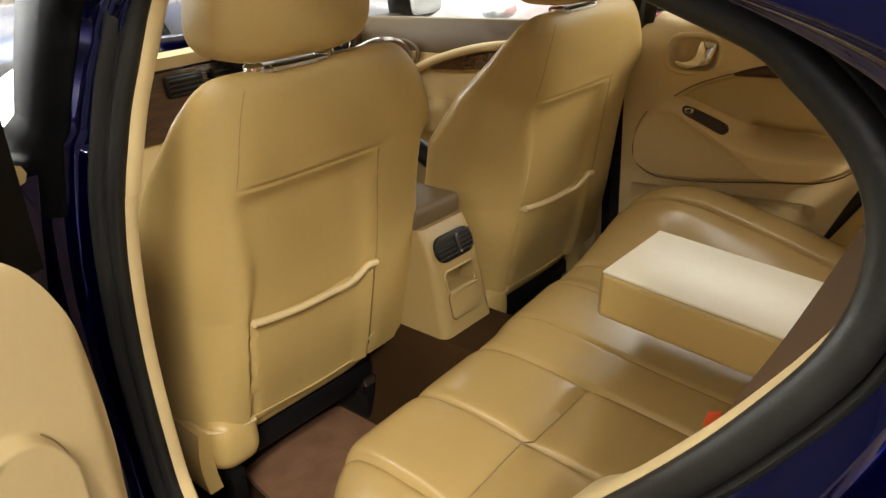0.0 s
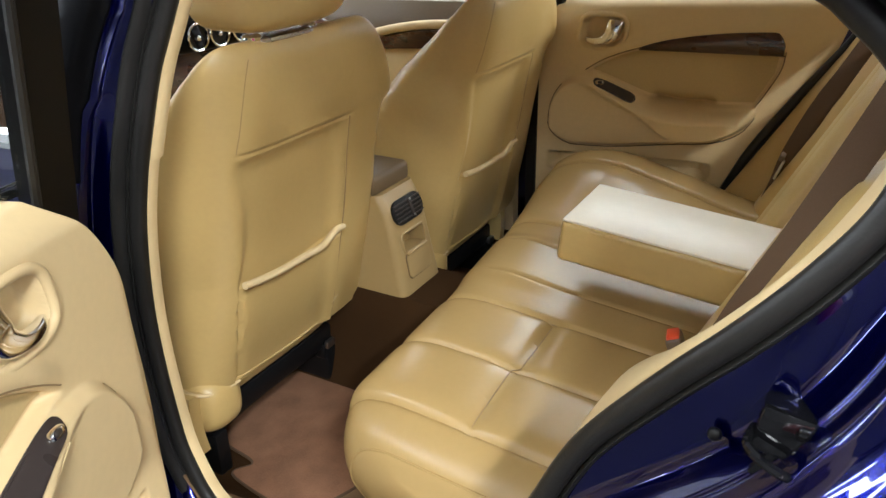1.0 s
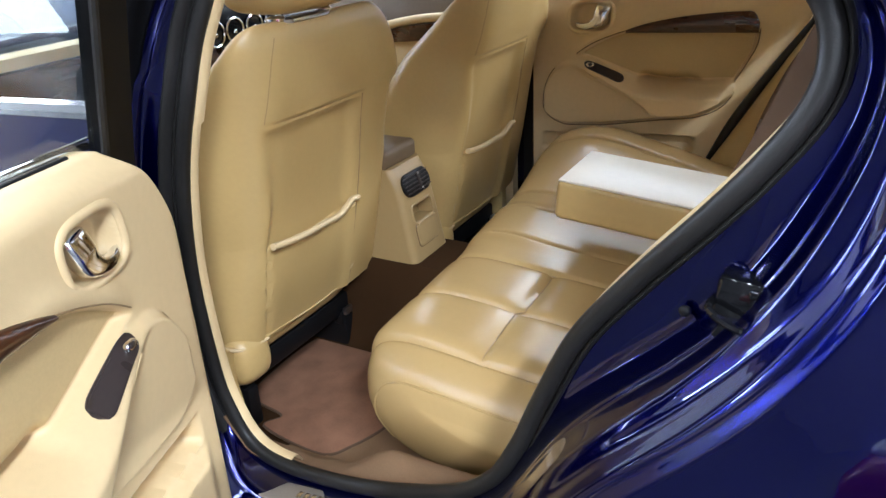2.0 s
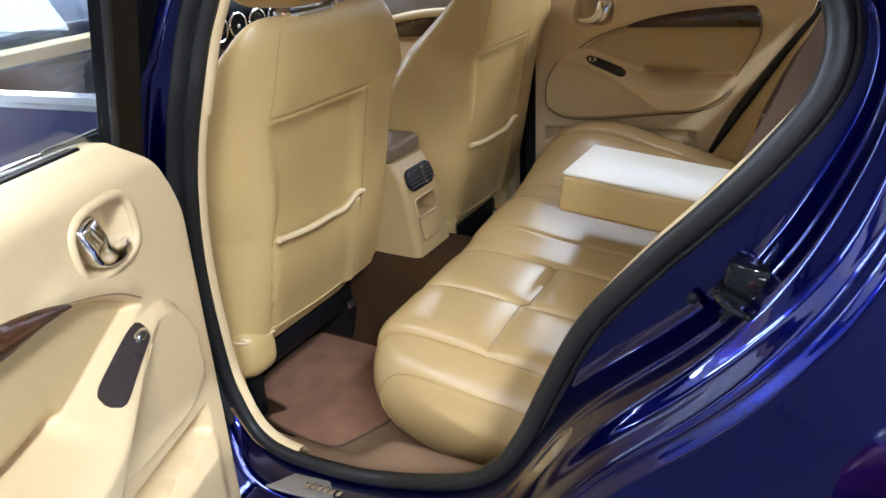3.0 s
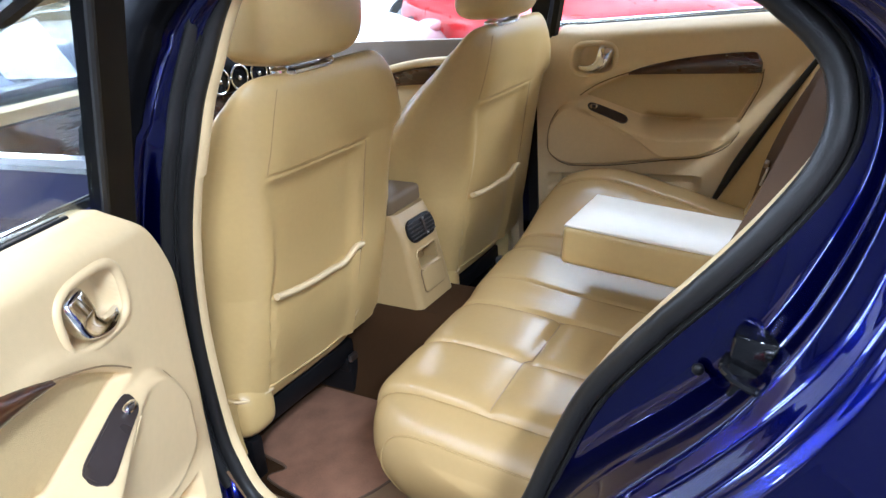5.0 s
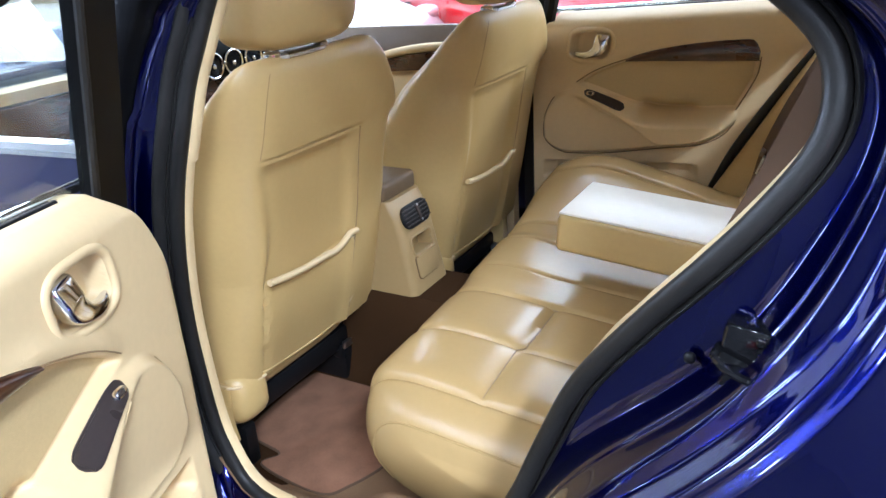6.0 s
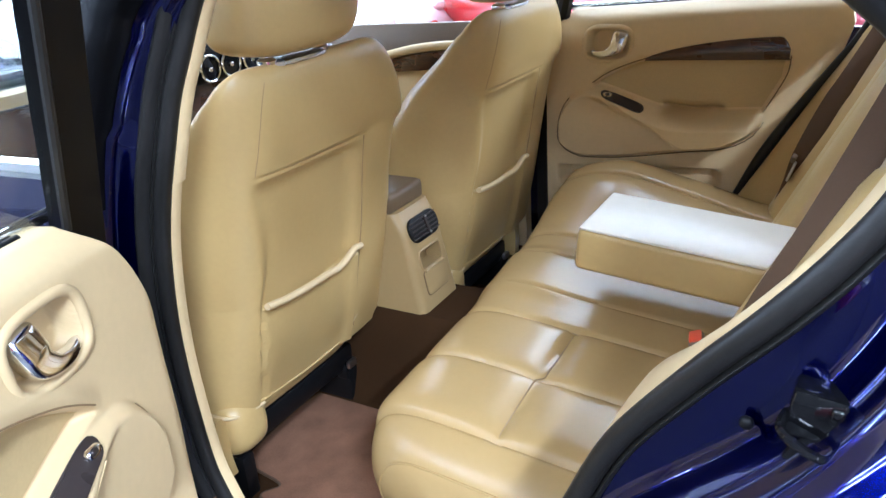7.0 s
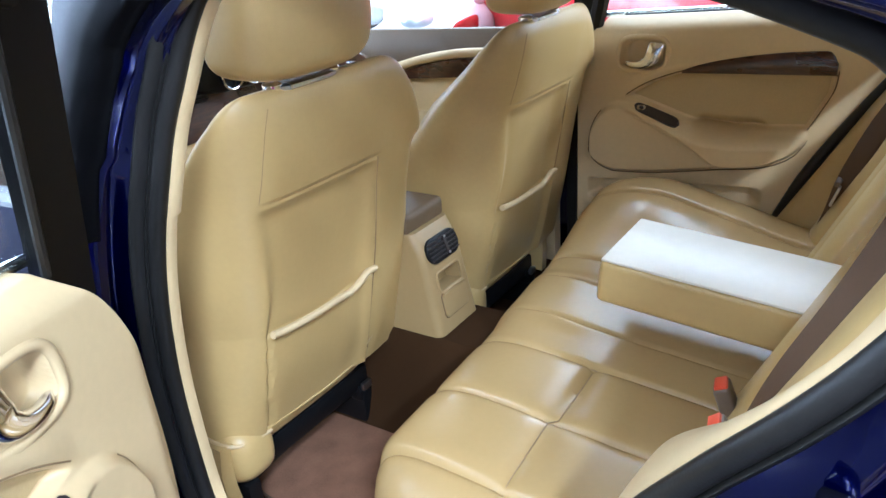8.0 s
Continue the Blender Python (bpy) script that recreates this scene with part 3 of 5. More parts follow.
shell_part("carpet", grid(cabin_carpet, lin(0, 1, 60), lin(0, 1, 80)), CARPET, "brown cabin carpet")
def sill_pile(u, v):
    x = -0.03 + 0.66 * u
    y = -0.752 + (sill_inner(x) + 0.752) * v
    edge = interp(x, [-0.03, 0.02, 0.11, 0.29, 0.48, 0.57, 0.63], [0.40, 0.335, 0.318, 0.342, 0.415, 0.48, 0.56])
    p = carpet((x + 1.25) / 2.0, (y + 0.735) / 1.42)
    k = 1 - smooth01((y + 0.752) / 0.09)
    return Vector((x, y, (p.z + 0.0045 + 0.012 * smooth01((x - 0.13) / 0.06)) * (1 - k) + edge * k))
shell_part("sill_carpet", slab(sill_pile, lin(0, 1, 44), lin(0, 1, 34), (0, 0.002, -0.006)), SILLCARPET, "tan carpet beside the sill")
shell_part("under_bench_panel", slab(lambda u, v: Vector((0.80 + 0.30 * v, -0.70 + 1.38 * u, 0.2 + 0.83 * v)), lin(0, 1, 4), lin(0, 1, 4), (0.03, 0, 0)), TAUPE)
# near front door, shut
def front_door(u, v):
    x = -0.10 - 1.16 * u
    z = 0.28 + 0.735 * v - 0.05 * u * v
    return Vector((x, -0.845 - 0.028 * math.sin(math.pi * min(1, v * 0.95)) + 0.03 * v * v, z))
shell_part("front_door", slab(front_door, lin(0, 1, 16), lin(0, 1, 16), (0, 0.03, 0)), BLUE, "shut blue front door")
shell_part("front_door_belt_trim", tube([front_door(u, 1) + Vector((0, 0.0, 0.006)) for u in lin(0, 1, 14)], 0.016, 8), CHROME, "bright chrome belt moulding")
shell_part("front_door_glass", slab(lambda u, v: Vector((-0.10 - 1.0 * u * (1 - 0.35 * v), -0.80 + 0.20 * v, 0.99 - 0.03 * u + 0.33 * v)), lin(0, 1, 6), lin(0, 1, 6), (0, 0.004, 0)), GLASS).visible_shadow = False
shell_part("front_door_top", slab(lambda u, v: Vector((-0.27 - 0.95 * u, -0.80 + 0.09 * v, 0.995 - 0.05 * u - 0.03 * v)), lin(0, 1, 12), lin(0, 1, 4), (0, 0, -0.25)), VINYL, "cream front door top rail")
shell_part("front_window_frame", tube(spline([(-0.10, -0.65, 1.31), (-0.28, -0.635, 1.325), (-0.65, -0.65, 1.19), (-1.1, -0.77, 0.98)], 50), 0.022, 8), SATIN, "black window frame")
shell_part("far_front_glass", slab(lambda u, v: Vector((-0.10 - 1.0 * u * (1 - 0.35 * v), 0.77 - 0.17 * v, 1.0 - 0.05 * u + 0.33 * v)), lin(0, 1, 6), lin(0, 1, 6), (0, 0.004, 0)), GLASS).visible_shadow = False

# ---- the rest of the saloon: bonnet, boot, wings, bumpers and wheels ----
def hood_z(u, v):
    return 0.955 - 0.10 * u - 0.12 * u ** 3 + 0.045 * (1 - (2 * v - 1) ** 2)
shell_part("bonnet", slab(lambda u, v: Vector((-1.24 - 1.12 * u, (-0.73 + 1.46 * v) * (1 - 0.14 * u * u), hood_z(u, v))), lin(0, 1, 20), lin(0, 1, 20), (0, 0, -0.02)), BLUE, "blue bonnet", 60)
shell_part("boot_lid", slab(lambda u, v: Vector((1.45 + 0.66 * u, (-0.64 + 1.28 * v) * (1 - 0.05 * u * u), 1.045 - 0.05 * u - 0.05 * u ** 4 + 0.02 * (1 - (2 * v - 1) ** 2))), lin(0, 1, 14), lin(0, 1, 16), (0, 0, -0.02)), BLUE, "blue boot lid", 60)
def arch(x, cx):
    d = 0.37 ** 2 - (x - cx) ** 2
    return 0.33 + math.sqrt(d) if d > 0 else 0.24
def wing(x0, x1, cx, side, top):
    def f(u, v):
        x = x0 + (x1 - x0) * u
        lo = max(0.24, arch(x, cx))
        z = lo + (top(u) - lo) * v
        return Vector((x, side * (0.885 - 0.10 * u ** 3 - 0.13 * max(0.0, v - 0.55) ** 1.5), z))
    return slab(f, lin(0, 1, 40), lin(0, 1, 10), (0, -side * 0.02, 0))
for sd in (-1, 1):
    shell_part("front_wing", wing(-1.27, -2.40, -1.88, sd, lambda u: hood_z(u, 0.0)), BLUE, "blue front wing", 60)
    shell_part("rear_wing", wing(1.42 if sd < 0 else 1.70, 2.14, 1.22, sd, lambda u: 1.03 - 0.06 * u), BLUE, "blue rear wing", 60)
    for cx in (-1.88, 1.22):
        tyre = shell_part("wheel", moved(tube([(0, -0.1, 0), (0, 0.1, 0)], 0.32, 32), Matrix.Translation((cx, sd * 0.755, 0.32))), TYRE, "black tyre")
        part("rim", moved(tube([(0, -0.104, 0), (0, 0.104, 0)], 0.215, 24), Matrix.Translation((cx - 0.3, sd * 0.755, 0.32))), STEEL, tyre, "silver alloy rim")
    shell_part("headlight", pillow(0.16, 0.22, 0.17, (-2.33, sd * 0.56, 0.66), 2.2, 20, 12), LENS, "round clear headlight")
    shell_part("tail_light", pillow(0.10, 0.22, 0.22, (2.12, sd * 0.66, 0.80), 2.6, 18, 10), REDBTN, "red tail light")
shell_part("front_bumper", pillow(0.30, 1.66, 0.40, (-2.38, 0, 0.44), 4, 36, 18), BLUE, "blue front bumper", 60)
shell_part("rear_bumper", pillow(0.28, 1.70, 0.42, (2.12, 0, 0.46), 4, 36, 18), BLUE, "blue rear bumper", 60)
shell_part("rear_panel", pillow(0.10, 1.40, 0.42, (2.10, 0, 0.80), 5, 30, 16), BLUE, "", 60)
shell_part("grille", pillow(0.08, 0.46, 0.22, (-2.42, 0, 0.64), 3, 24, 14), CHROME, "chrome grille")
shell_part("engine_bay", box(1.05, 1.30, 0.50, (-1.82, 0, 0.50), 0.02), BLACK)
shell_part("boot_floor", box(1.0, 1.30, 0.50, (1.62, 0, 0.50), 0.02), BLACK)

# ---- front seats ----
SEAT_RING = [(0.0, 0.0), (0.10, 0.0), (0.16, -0.001), (0.20, -0.004), (0.237, -0.013), (0.259, -0.036), (0.267, -0.085), (0.262, -0.15), (0.235, -0.195), (0.19, -0.19),
             (0.10, -0.165), (0.0, -0.16), (-0.10, -0.165), (-0.18, -0.19), (-0.215, -0.20), (-0.238, -0.175), (-0.238, -0.135), (-0.228, -0.094), (-0.210, -0.055), (-0.186, -0.025), (-0.156, -0.007), (-0.120, -0.001), (-0.06, 0.0)]
SEAT_RING = [(y if y < 0.16 else 0.16 + (y - 0.16) * 1.38, x) for y, x in SEAT_RING]
RING = [(p.x, p.y) for p in spline([(y, x, 0) for y, x in SEAT_RING], 132, True)]

def panel_left(z):
    """Outer edge of the inset panel on the wide-bolster side: it flares towards the shoulder."""
    return -0.160 - 0.055 * smooth01((z - 0.70) / 0.25)

def panel_right(z):
    return 0.158 - 0.018 * smooth01((z - 0.68) / 0.24)

def seat_relief(y, z):
    """Rear face of a front seat: inset panel, seams and pocket."""
    lo, hi = panel_left(z), panel_right(z)
    soft_edge = 0.006 + 0.055 * smooth01((z - 0.58) / 0.30)
    inset = smooth01((y - lo) / soft_edge) * smooth01((hi + 0.004 - y) / 0.055) * smooth01((0.934 - z) / 0.045)
    r = -0.017 * inset + 0.004 * smooth01((z - 0.93) / 0.05) * (1 - smooth01((z - 1.02) / 0.05))
    sag = 0.66 - 0.018 * (1 - (y / 0.155) ** 2)
    pouch = smooth01((sag - z) / 0.012) * smooth01((0.152 - abs(y)) / 0.008)
    r += pouch * (0.010 + 0.005 * math.sin(math.pi * min(1.0, max(0.0, (z - 0.44) / 0.22))) + 0.0022 * math.sin(34 * y + 9 * z) * math.sin(math.pi * min(1.0, max(0.0, (z - 0.46) / 0.2))))
    if z < 0.93:
        r += groove(y - hi, 0.0025, 0.004)
    r += groove(z - 0.925, 0.0035, 0.004) * smooth01((hi + 0.012 - y) / 0.02) * smooth01((y - lo - 0.01) / 0.05)
    # the leather is pulled a little slack across the shoulder
    r += 0.0016 * math.sin(21 * y + 5 * z) * smooth01((z - 0.93) / 0.03)
    return r

def seat_back(i, z):
    y, x = RING[i]
    depth = interp(z, [0.42, 0.55, 0.81, 0.93, 1.015, 1.07, 1.115], [1.15, 1.3, 1.35, 1.0, 0.62, 0.42, 0.36])
    low, cut = (1.0, 0.20) if y > 0 else (1.0, 0.26)
    top = max(0.0, (z - low) / (1.115 - low))
    w = 1 - cut * (1 - math.sqrt(max(0.0, 1 - min(1, top) ** 2.2)))
    if y < -0.1:
        y += 0.14 * min(0.0, z - 0.66) * smooth01((-0.1 - y) / 0.05)
    if y > 0.2:
        y += 0.035 * smooth01((0.85 - z) / 0.3) * smooth01((y - 0.2) / 0.1)
    xr = 0.22 * (z - 0.66)
    roll = max(0.0, (z - 1.05) / 0.065)
    reach = 1 + (depth - 1) * smooth01((-x - 0.09) / 0.08) if y > 0 else depth
    rx = x * reach
    face = smooth01((rx + 0.03) / 0.03) if x > -0.05 else 0.0
    mid = -0.085 * depth
    rx = mid + (rx - mid) * (1 - 0.92 * (1 - math.sqrt(max(0.0, 1 - min(1.0, roll) ** 2))))
    # the shoulder beside the tunnel is rounded off
    drop = 0.11 * smooth01((y * w - 0.14) / 0.17) ** 1.6 * smooth01((z - 0.88) / 0.2)
    return Vector((xr + rx + face * seat_relief(y * w, z), y * w, z - drop))

def front_seat():
    s = thing("front_seat", "cream leather front seat with a rear map pocket", "car seat", (0, 0, 0), "front seats")
    zs = lin(0.42, 0.60, 22)[:-1] + lin(0.60, 0.70, 34)[:-1] + lin(0.70, 0.90, 18)[:-1] + lin(0.90, 0.95, 16)[:-1] + lin(0.95, 1.07, 15)[:-1] + [1.07, 1.08, 1.09, 1.098, 1.104, 1.109, 1.1125, 1.1145, 1.115]
    n = len(RING)
    v, f = grid(lambda i, z: seat_back(i, z), list(range(n)), zs, close_u=True)
    m = len(zs)
    f.append(tuple(i * m + m - 1 for i in range(n)))
    f.append(tuple(i * m for i in reversed(range(n))))
    back = part("backrest", (v, f), LEATHER, s, smooth=50)
    # pocket edge
    pts = []
    for k in range(40):
        y = -0.156 + 0.312 * k / 39
        z = 0.662 - 0.016 * (1 - (y / 0.156) ** 2) + 0.010 * math.exp(-((y - 0.13) / 0.02) ** 2) - 0.006 * math.exp(-((y - 0.075) / 0.03) ** 2)
        pts.append((0.22 * (z - 0.66) + 0.004, y, z))
    part("pocket_edge", tube(pts, 0.0075, 10), PIPING, s, "gathered cream pocket edge", 60)
    # seam lines
    part("panel_seam", tube([(0.22 * (z - 0.66) - 0.0015, panel_right(z), z) for z in lin(0.45, 0.922, 30)], 0.0012, 6), SEAM, s)
    part("panel_seam", tube([(0.22 * (0.925 - 0.66) - 0.0058, y, 0.925) for y in lin(-0.085, 0.150, 24)], 0.0010, 6), SEAM, s)
    i_seam = min(range(132), key=lambda j: abs(RING[j][0] + 0.172) + (5 if RING[j][1] < -0.06 else 0))
    seam = [seat_back(i_seam, z) for z in lin(1.09, 0.93, 30)]
    part("shoulder_seam", tube(seam, 0.0006, 6), SEAM, s)
    # lower rear edge with piping
    def hem(t, dz=0.0):
        y = -0.25 + 0.53 * t
        return Vector((0.22 * (0.43 - 0.66) - 0.01 - 0.06 * smooth01((abs(y) - 0.15) / 0.1), y, 0.425 + 0.004 * math.sin(9 * t) + dz))
    # the stitched corner of the back cover beside the tunnel
    corner = spline([(-0.047, 0.150, 0.462), (-0.046, 0.175, 0.476), (-0.050, 0.215, 0.498), (-0.066, 0.262, 0.520)], 20)
    part("corner_piping", tube(corner, 0.0042, 8), PIPING, s, "cream corner piping", 60)
    part("hem_piping", tube([hem(t) for t in lin(0, 1, 30)], 0.0035, 8), LEATHER, s, smooth=60)
    # cushion and base
    part("cushion", pillow(0.50, 0.50, 0.16, (-0.33, 0, 0.44), 5.5, 48, 22), LEATHER, s)
    part("side_valance", slab(lambda u, v: Vector((-0.08 - 0.46 * u, -0.262 - 0.008 * math.sin(math.pi * v), 0.30 + 0.14 * v + 0.02 * u)), lin(0, 1, 10), lin(0, 1, 8), (0, 0.03, 0)), LEATHER, s, "cream seat side cover")
    part("side_valance", slab(lambda u, v: Vector((-0.08 - 0.46 * u, 0.262 + 0.008 * math.sin(math.pi * v), 0.30 + 0.14 * v + 0.02 * u)), lin(0, 1, 10), lin(0, 1, 8), (0, -0.03, 0)), LEATHER, s, "cream seat side cover")
    part("side_flap", pillow(0.23, 0.12, 0.14, (-0.164, -0.188, 0.392), 3.2, 40, 22), LEATHER, s, "cream flap at the seat hinge")
    part("flap_piping", tube(spline([(-0.27, -0.25, 0.452), (-0.16, -0.25, 0.446), (-0.085, -0.244, 0.438), (-0.062, -0.21, 0.430), (-0.056, -0.15, 0.425)], 24), 0.004, 8), PIPING, s, smooth=60)
    part("seat_pan", box(0.44, 0.42, 0.06, (-0.32, 0, 0.335), 0.01), BLACK, s, "black metal seat pan")
    for y in (-0.19, 0.19):
        part("seat_rail", box(0.46, 0.035, 0.105, (-0.32, y, 0.255), 0.006), BLACK, s, "black seat runner")
    part("rail_end", box(0.035, 0.05, 0.045, (-0.11, 0.19, 0.30), 0.008), BLACK, s)
    part("rail_clip", box(0.012, 0.03, 0.02, (-0.09, 0.185, 0.32), 0.003), STEEL, s, "small steel clip on the runner")
    # head restraint
    head = part("headrest", shaped_headrest(), LEATHER, s, "boxy cream leather headrest", 60)
    for y in (-0.117, 0.025):
        part("headrest_post", tube([(0.055, y, 1.06), (0.060, y, 1.11), (0.062, y, 1.17)], 0.0065, 10), CHROME, s, "chrome headrest post")
        part("headrest_collar", pillow(0.034, 0.03, 0.016, (0.062, y, 1.116), 2.6, 16, 8), CHROME, s)
    part("headrest_shelf", pillow(0.05, 0.15, 0.012, (0.062, -0.046, 1.112), 4, 24, 8), STEEL, s, "bright strip between the headrest posts")
    return s

def shaped_headrest():
    v, f = pillow(0.13, 0.312, 0.214, (0, 0, 0), 4.2, 60, 36)
    out = []
    for p in v:
        k = p.z / 0.107
        p = Vector(p)
        p.y *= 1.0 - 0.07 * k - 0.05 * k * k
        p.x *= 1.0 - 0.12 * k
        p.x += 0.018 * k + 0.012 * (1 - (p.y / 0.14) ** 2)
        out.append(p + Vector((0.058, -0.040, 1.231)))
    return out, f

near_seat = front_seat()
near_seat.matrix_basis = pose(-0.060, -0.360, 0)
far_seat = copy_thing(near_seat, pose(0.020, 0.372, 0))
tagged(near_seat, "cream leather front passenger seat with a rear map pocket")
tagged(far_seat, "cream leather driver's seat with a rear map pocket")

# ---- rear bench ----
BENCH_END = 0.645
PROFILE = [(0.86, 0.505), (0.76, 0.515), (0.62, 0.528), (0.46, 0.542), (0.34, 0.552), (0.265, 0.553), (0.215, 0.540), (0.187, 0.508), (0.177, 0.46), (0.184, 0.41), (0.203, 0.355), (0.240, 0.325), (0.31, 0.315), (0.44, 0.310), (0.60, 0.312)]
PROF = spline([(x, 0, z) for x, z in PROFILE], 140)
def bench(y, k):
    p = PROF[k]
    side = max(0.0, (abs(y) - (BENCH_END - 0.13)) / 0.13)
    rnd = 1 - math.sqrt(max(0.0, 1 - min(1.0, side) ** 2))
    x, z = p.x - 0.045 * (y + 0.3), p.z
    front = smooth01((0.42 - x) / 0.25)
    x += 0.10 * rnd * front
    z -= 0.085 * rnd * smooth01((z - 0.30) / 0.2)
    z += (0.07 * max(0.0, y + 0.2) + 0.028 * smooth01((y - 0.22) / 0.25)) * smooth01((z - 0.35) / 0.15)
    if y > 0.2:
        z += (0.030 * math.exp(-((x - 0.33) / 0.14) ** 2) - 0.025 * smooth01((x - 0.5) / 0.2)) * smooth01((y - 0.22) / 0.2) * smooth01((z - 0.45) / 0.1)
    a = abs(y)
    puff = 0.0
    on_top = smooth01((z - 0.47) / 0.05)
    for lo, hi in ((0.187, 0.374), (0.374, 0.56)) if y < 0 else ((0.187, 0.47), (0.47, 0.645)):
        if lo <= a <= hi:
            q = (a - lo) / (hi - lo) * 2 - 1
            puff += 0.008 * (1 - q ** 8) * (1 - (math.exp(-((x - 0.440) / 0.03) ** 2) * 0.75 if y < 0 else 0.0))
    if a < 0.187:
        puff += 0.004 + 0.010 * math.exp(-((x - 0.26) / 0.10) ** 2) * smooth01((0.13 - a) / 0.06)
        puff += groove(a - 0.075, 0.004, 0.004) * smooth01((x - 0.20) / 0.05)
    seams = sum(groove(a - s, 0.0045, 0.007) for s in ((0.187, 0.374, 0.56) if y < 0 else (0.187, 0.47)))
    if -0.565 < y < -0.185:
        seams += groove(x - 0.440, 0.0045, 0.007)
    rise = (puff + seams) * (on_top if z > 0.44 else 0.35 * smooth01((z - 0.3) / 0.1))
    slope = PROF[min(k + 1, 139)] - PROF[max(k - 1, 0)]
    nrm = Vector((slope.z, 0, -slope.x)).normalized()
    if nrm.z < 0 and p.z > 0.52:
        nrm = -nrm
    y *= 1 - 0.08 * smooth01((0.46 - z) / 0.2)
    return Vector((x, y, z)) + nrm * rise

bench_t = thing("rear_bench", "cream leather rear bench with stitched panels", "car seat", (0.5, 0, 0.2))
def bench_part(name, shape, mat, label="", smooth=50):
    return part(name, moved(shape, Matrix.Translation((-0.5, 0, -0.2))), mat, bench_t, label, smooth)
ys = lin(-BENCH_END, -BENCH_END + 0.12, 22)[:-1] + lin(-BENCH_END + 0.12, BENCH_END - 0.12, 230)[:-1] + lin(BENCH_END - 0.12, BENCH_END, 22)
bv, bf = grid(bench, ys, list(range(140)))
n = len(ys)
# rounded ends
def bench_end(s, k, t):
    p = bench(s * BENCH_END, k)
    q = p.lerp(Vector((0.55, p.y, 0.40)), t)
    q.y = s * (abs(BENCH_END * (1 - 0.08 * smooth01((0.46 - q.z) / 0.2))) + 0.012 * math.sin(math.pi * min(1, t * 1.5) / 2)) if t > 0 else p.y
    return q
e1 = grid(lambda k, t: bench_end(-1, k, t), list(range(140)), lin(0, 1, 14))
e2 = grid(lambda k, t: bench_end(1, k, t), list(range(140)), lin(0, 1, 14))
bench_part("cushion", joined((bv, bf), e1, e2), LEATHER_BENCH, "cream leather bench cushion with stitched panels")
def on_bench(y, x):
    k = min(range(140), key=lambda j: abs(bench(y, j).x - x) + (10 if PROF[j].z < 0.5 else 0))
    return bench(y, k) + Vector((0, 0, 0.0005))
for yy in (-0.374, -0.187, 0.187, 0.47):
    bench_part("cushion_seam", tube([on_bench(yy, x) for x in lin(0.24, 0.76, 26)], 0.0013, 6), SEAM)
bench_part("cushion_seam", tube([on_bench(-a, 0.440) for a in lin(0.188, 0.559, 26)], 0.0013, 6), SEAM)
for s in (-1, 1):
    bench_part("edge_piping", tube([bench(s * (BENCH_END - 0.012), k) for k in range(20, 100)], 0.0022, 6), LEATHER_BENCH)

def back_face(y, z):
    a = abs(y)
    x = 0.785 + 0.47 * (z - 0.70)
    puff = 0.0
    for lo, hi, h in ((0.13, 0.30, 0.026), (0.30, 0.47, 0.020), (0.47, 0.66, 0.040)):
        if lo <= a <= hi:
            q = (a - lo) / (hi - lo) * 2 - 1
            puff = h * (1 - abs(q) ** 3)
    if a < 0.13:
        puff = -0.09 * smooth01((0.127 - a) / 0.012) if z < 1.0 else 0.0
    return Vector((x - puff + 0.05 * smooth01((z - 1.02) / 0.08) ** 2, y, z))
bench_part("backrest", slab(lambda u, v: back_face(u, v), lin(-0.66, 0.66, 170), lin(0.46, 1.09, 30), (0.06, 0, 0.01)), LEATHER, "cream leather rear backrest with vertical pads")
bench_part("side_bolster", slab(lambda u, v: Vector((0.615 + 0.57 * (v - 0.60) + 0.14 * u - 0.025 * math.sin(math.pi * min(1, u * 1.3)), 0.655 - 0.055 * math.sin(math.pi * u * 0.5) - 0.02 * smooth01((v - 0.95) / 0.1), v)), lin(0, 1, 12), lin(0.50, 1.06, 24), (0.03, 0.012, 0)), LEATHER, "cream fixed side bolster by the far door")
arm = Matrix.Translation((0.625, -0.005, 0.672)) @ pose(0, 0, 0, 0, 5, 0)
bench_part("centre_armrest", moved(box(0.43, 0.225, 0.088, (0, 0, 0), 0.012, 4), arm), LEATHER, "folded-down leather centre armrest")
# thin lid that carries the light of the top in its pale colour
bench_part("armrest_lid", moved(box(0.425, 0.22, 0.006, (0, 0, 0.0455), 0.003, 2), arm), PAD, "armrest lid, its colour lightened for the light falling on top")

# ---- belts and buckles ----
def strap(name, pts, width, mat, label, face=(-0.9, 0, 0.4)):
    t = thing(name, label, "seat belt", pts[0])
    line = spline(pts, 40)
    o = Vector(pts[0])
    def f(i, j):
        p = line[i]
        d = (line[min(i + 1, 39)] - line[max(i - 1, 0)]).normalized()
        side = d.cross(Vector(face)).normalized()
        return p + side * (j - 0.5) * width - o
    part("webbing", slab(f, list(range(40)), lin(0, 1, 5), (-0.0015, 0, 0.0005)), mat, t)
    return t
far_belt = strap("far_seat_belt", [(0.705, 0.52, 0.54), (0.735, 0.52, 0.64), (0.755, 0.52, 0.73), (0.80, 0.52, 0.85), (0.845, 0.525, 0.94), (0.93, 0.535, 1.12)], 0.047, WEB, "brown seat belt webbing lying over the far backrest", (-0.45, -0.85, 0.2))
grip = part("tongue_grip", moved(box(0.012, 0.052, 0.014, (0, 0, 0), 0.003), Matrix.Translation((0.033, 0.0, 0.185)) @ pose(0, 0, 0, 0, 18, 0)), BUCKLE, far_belt)
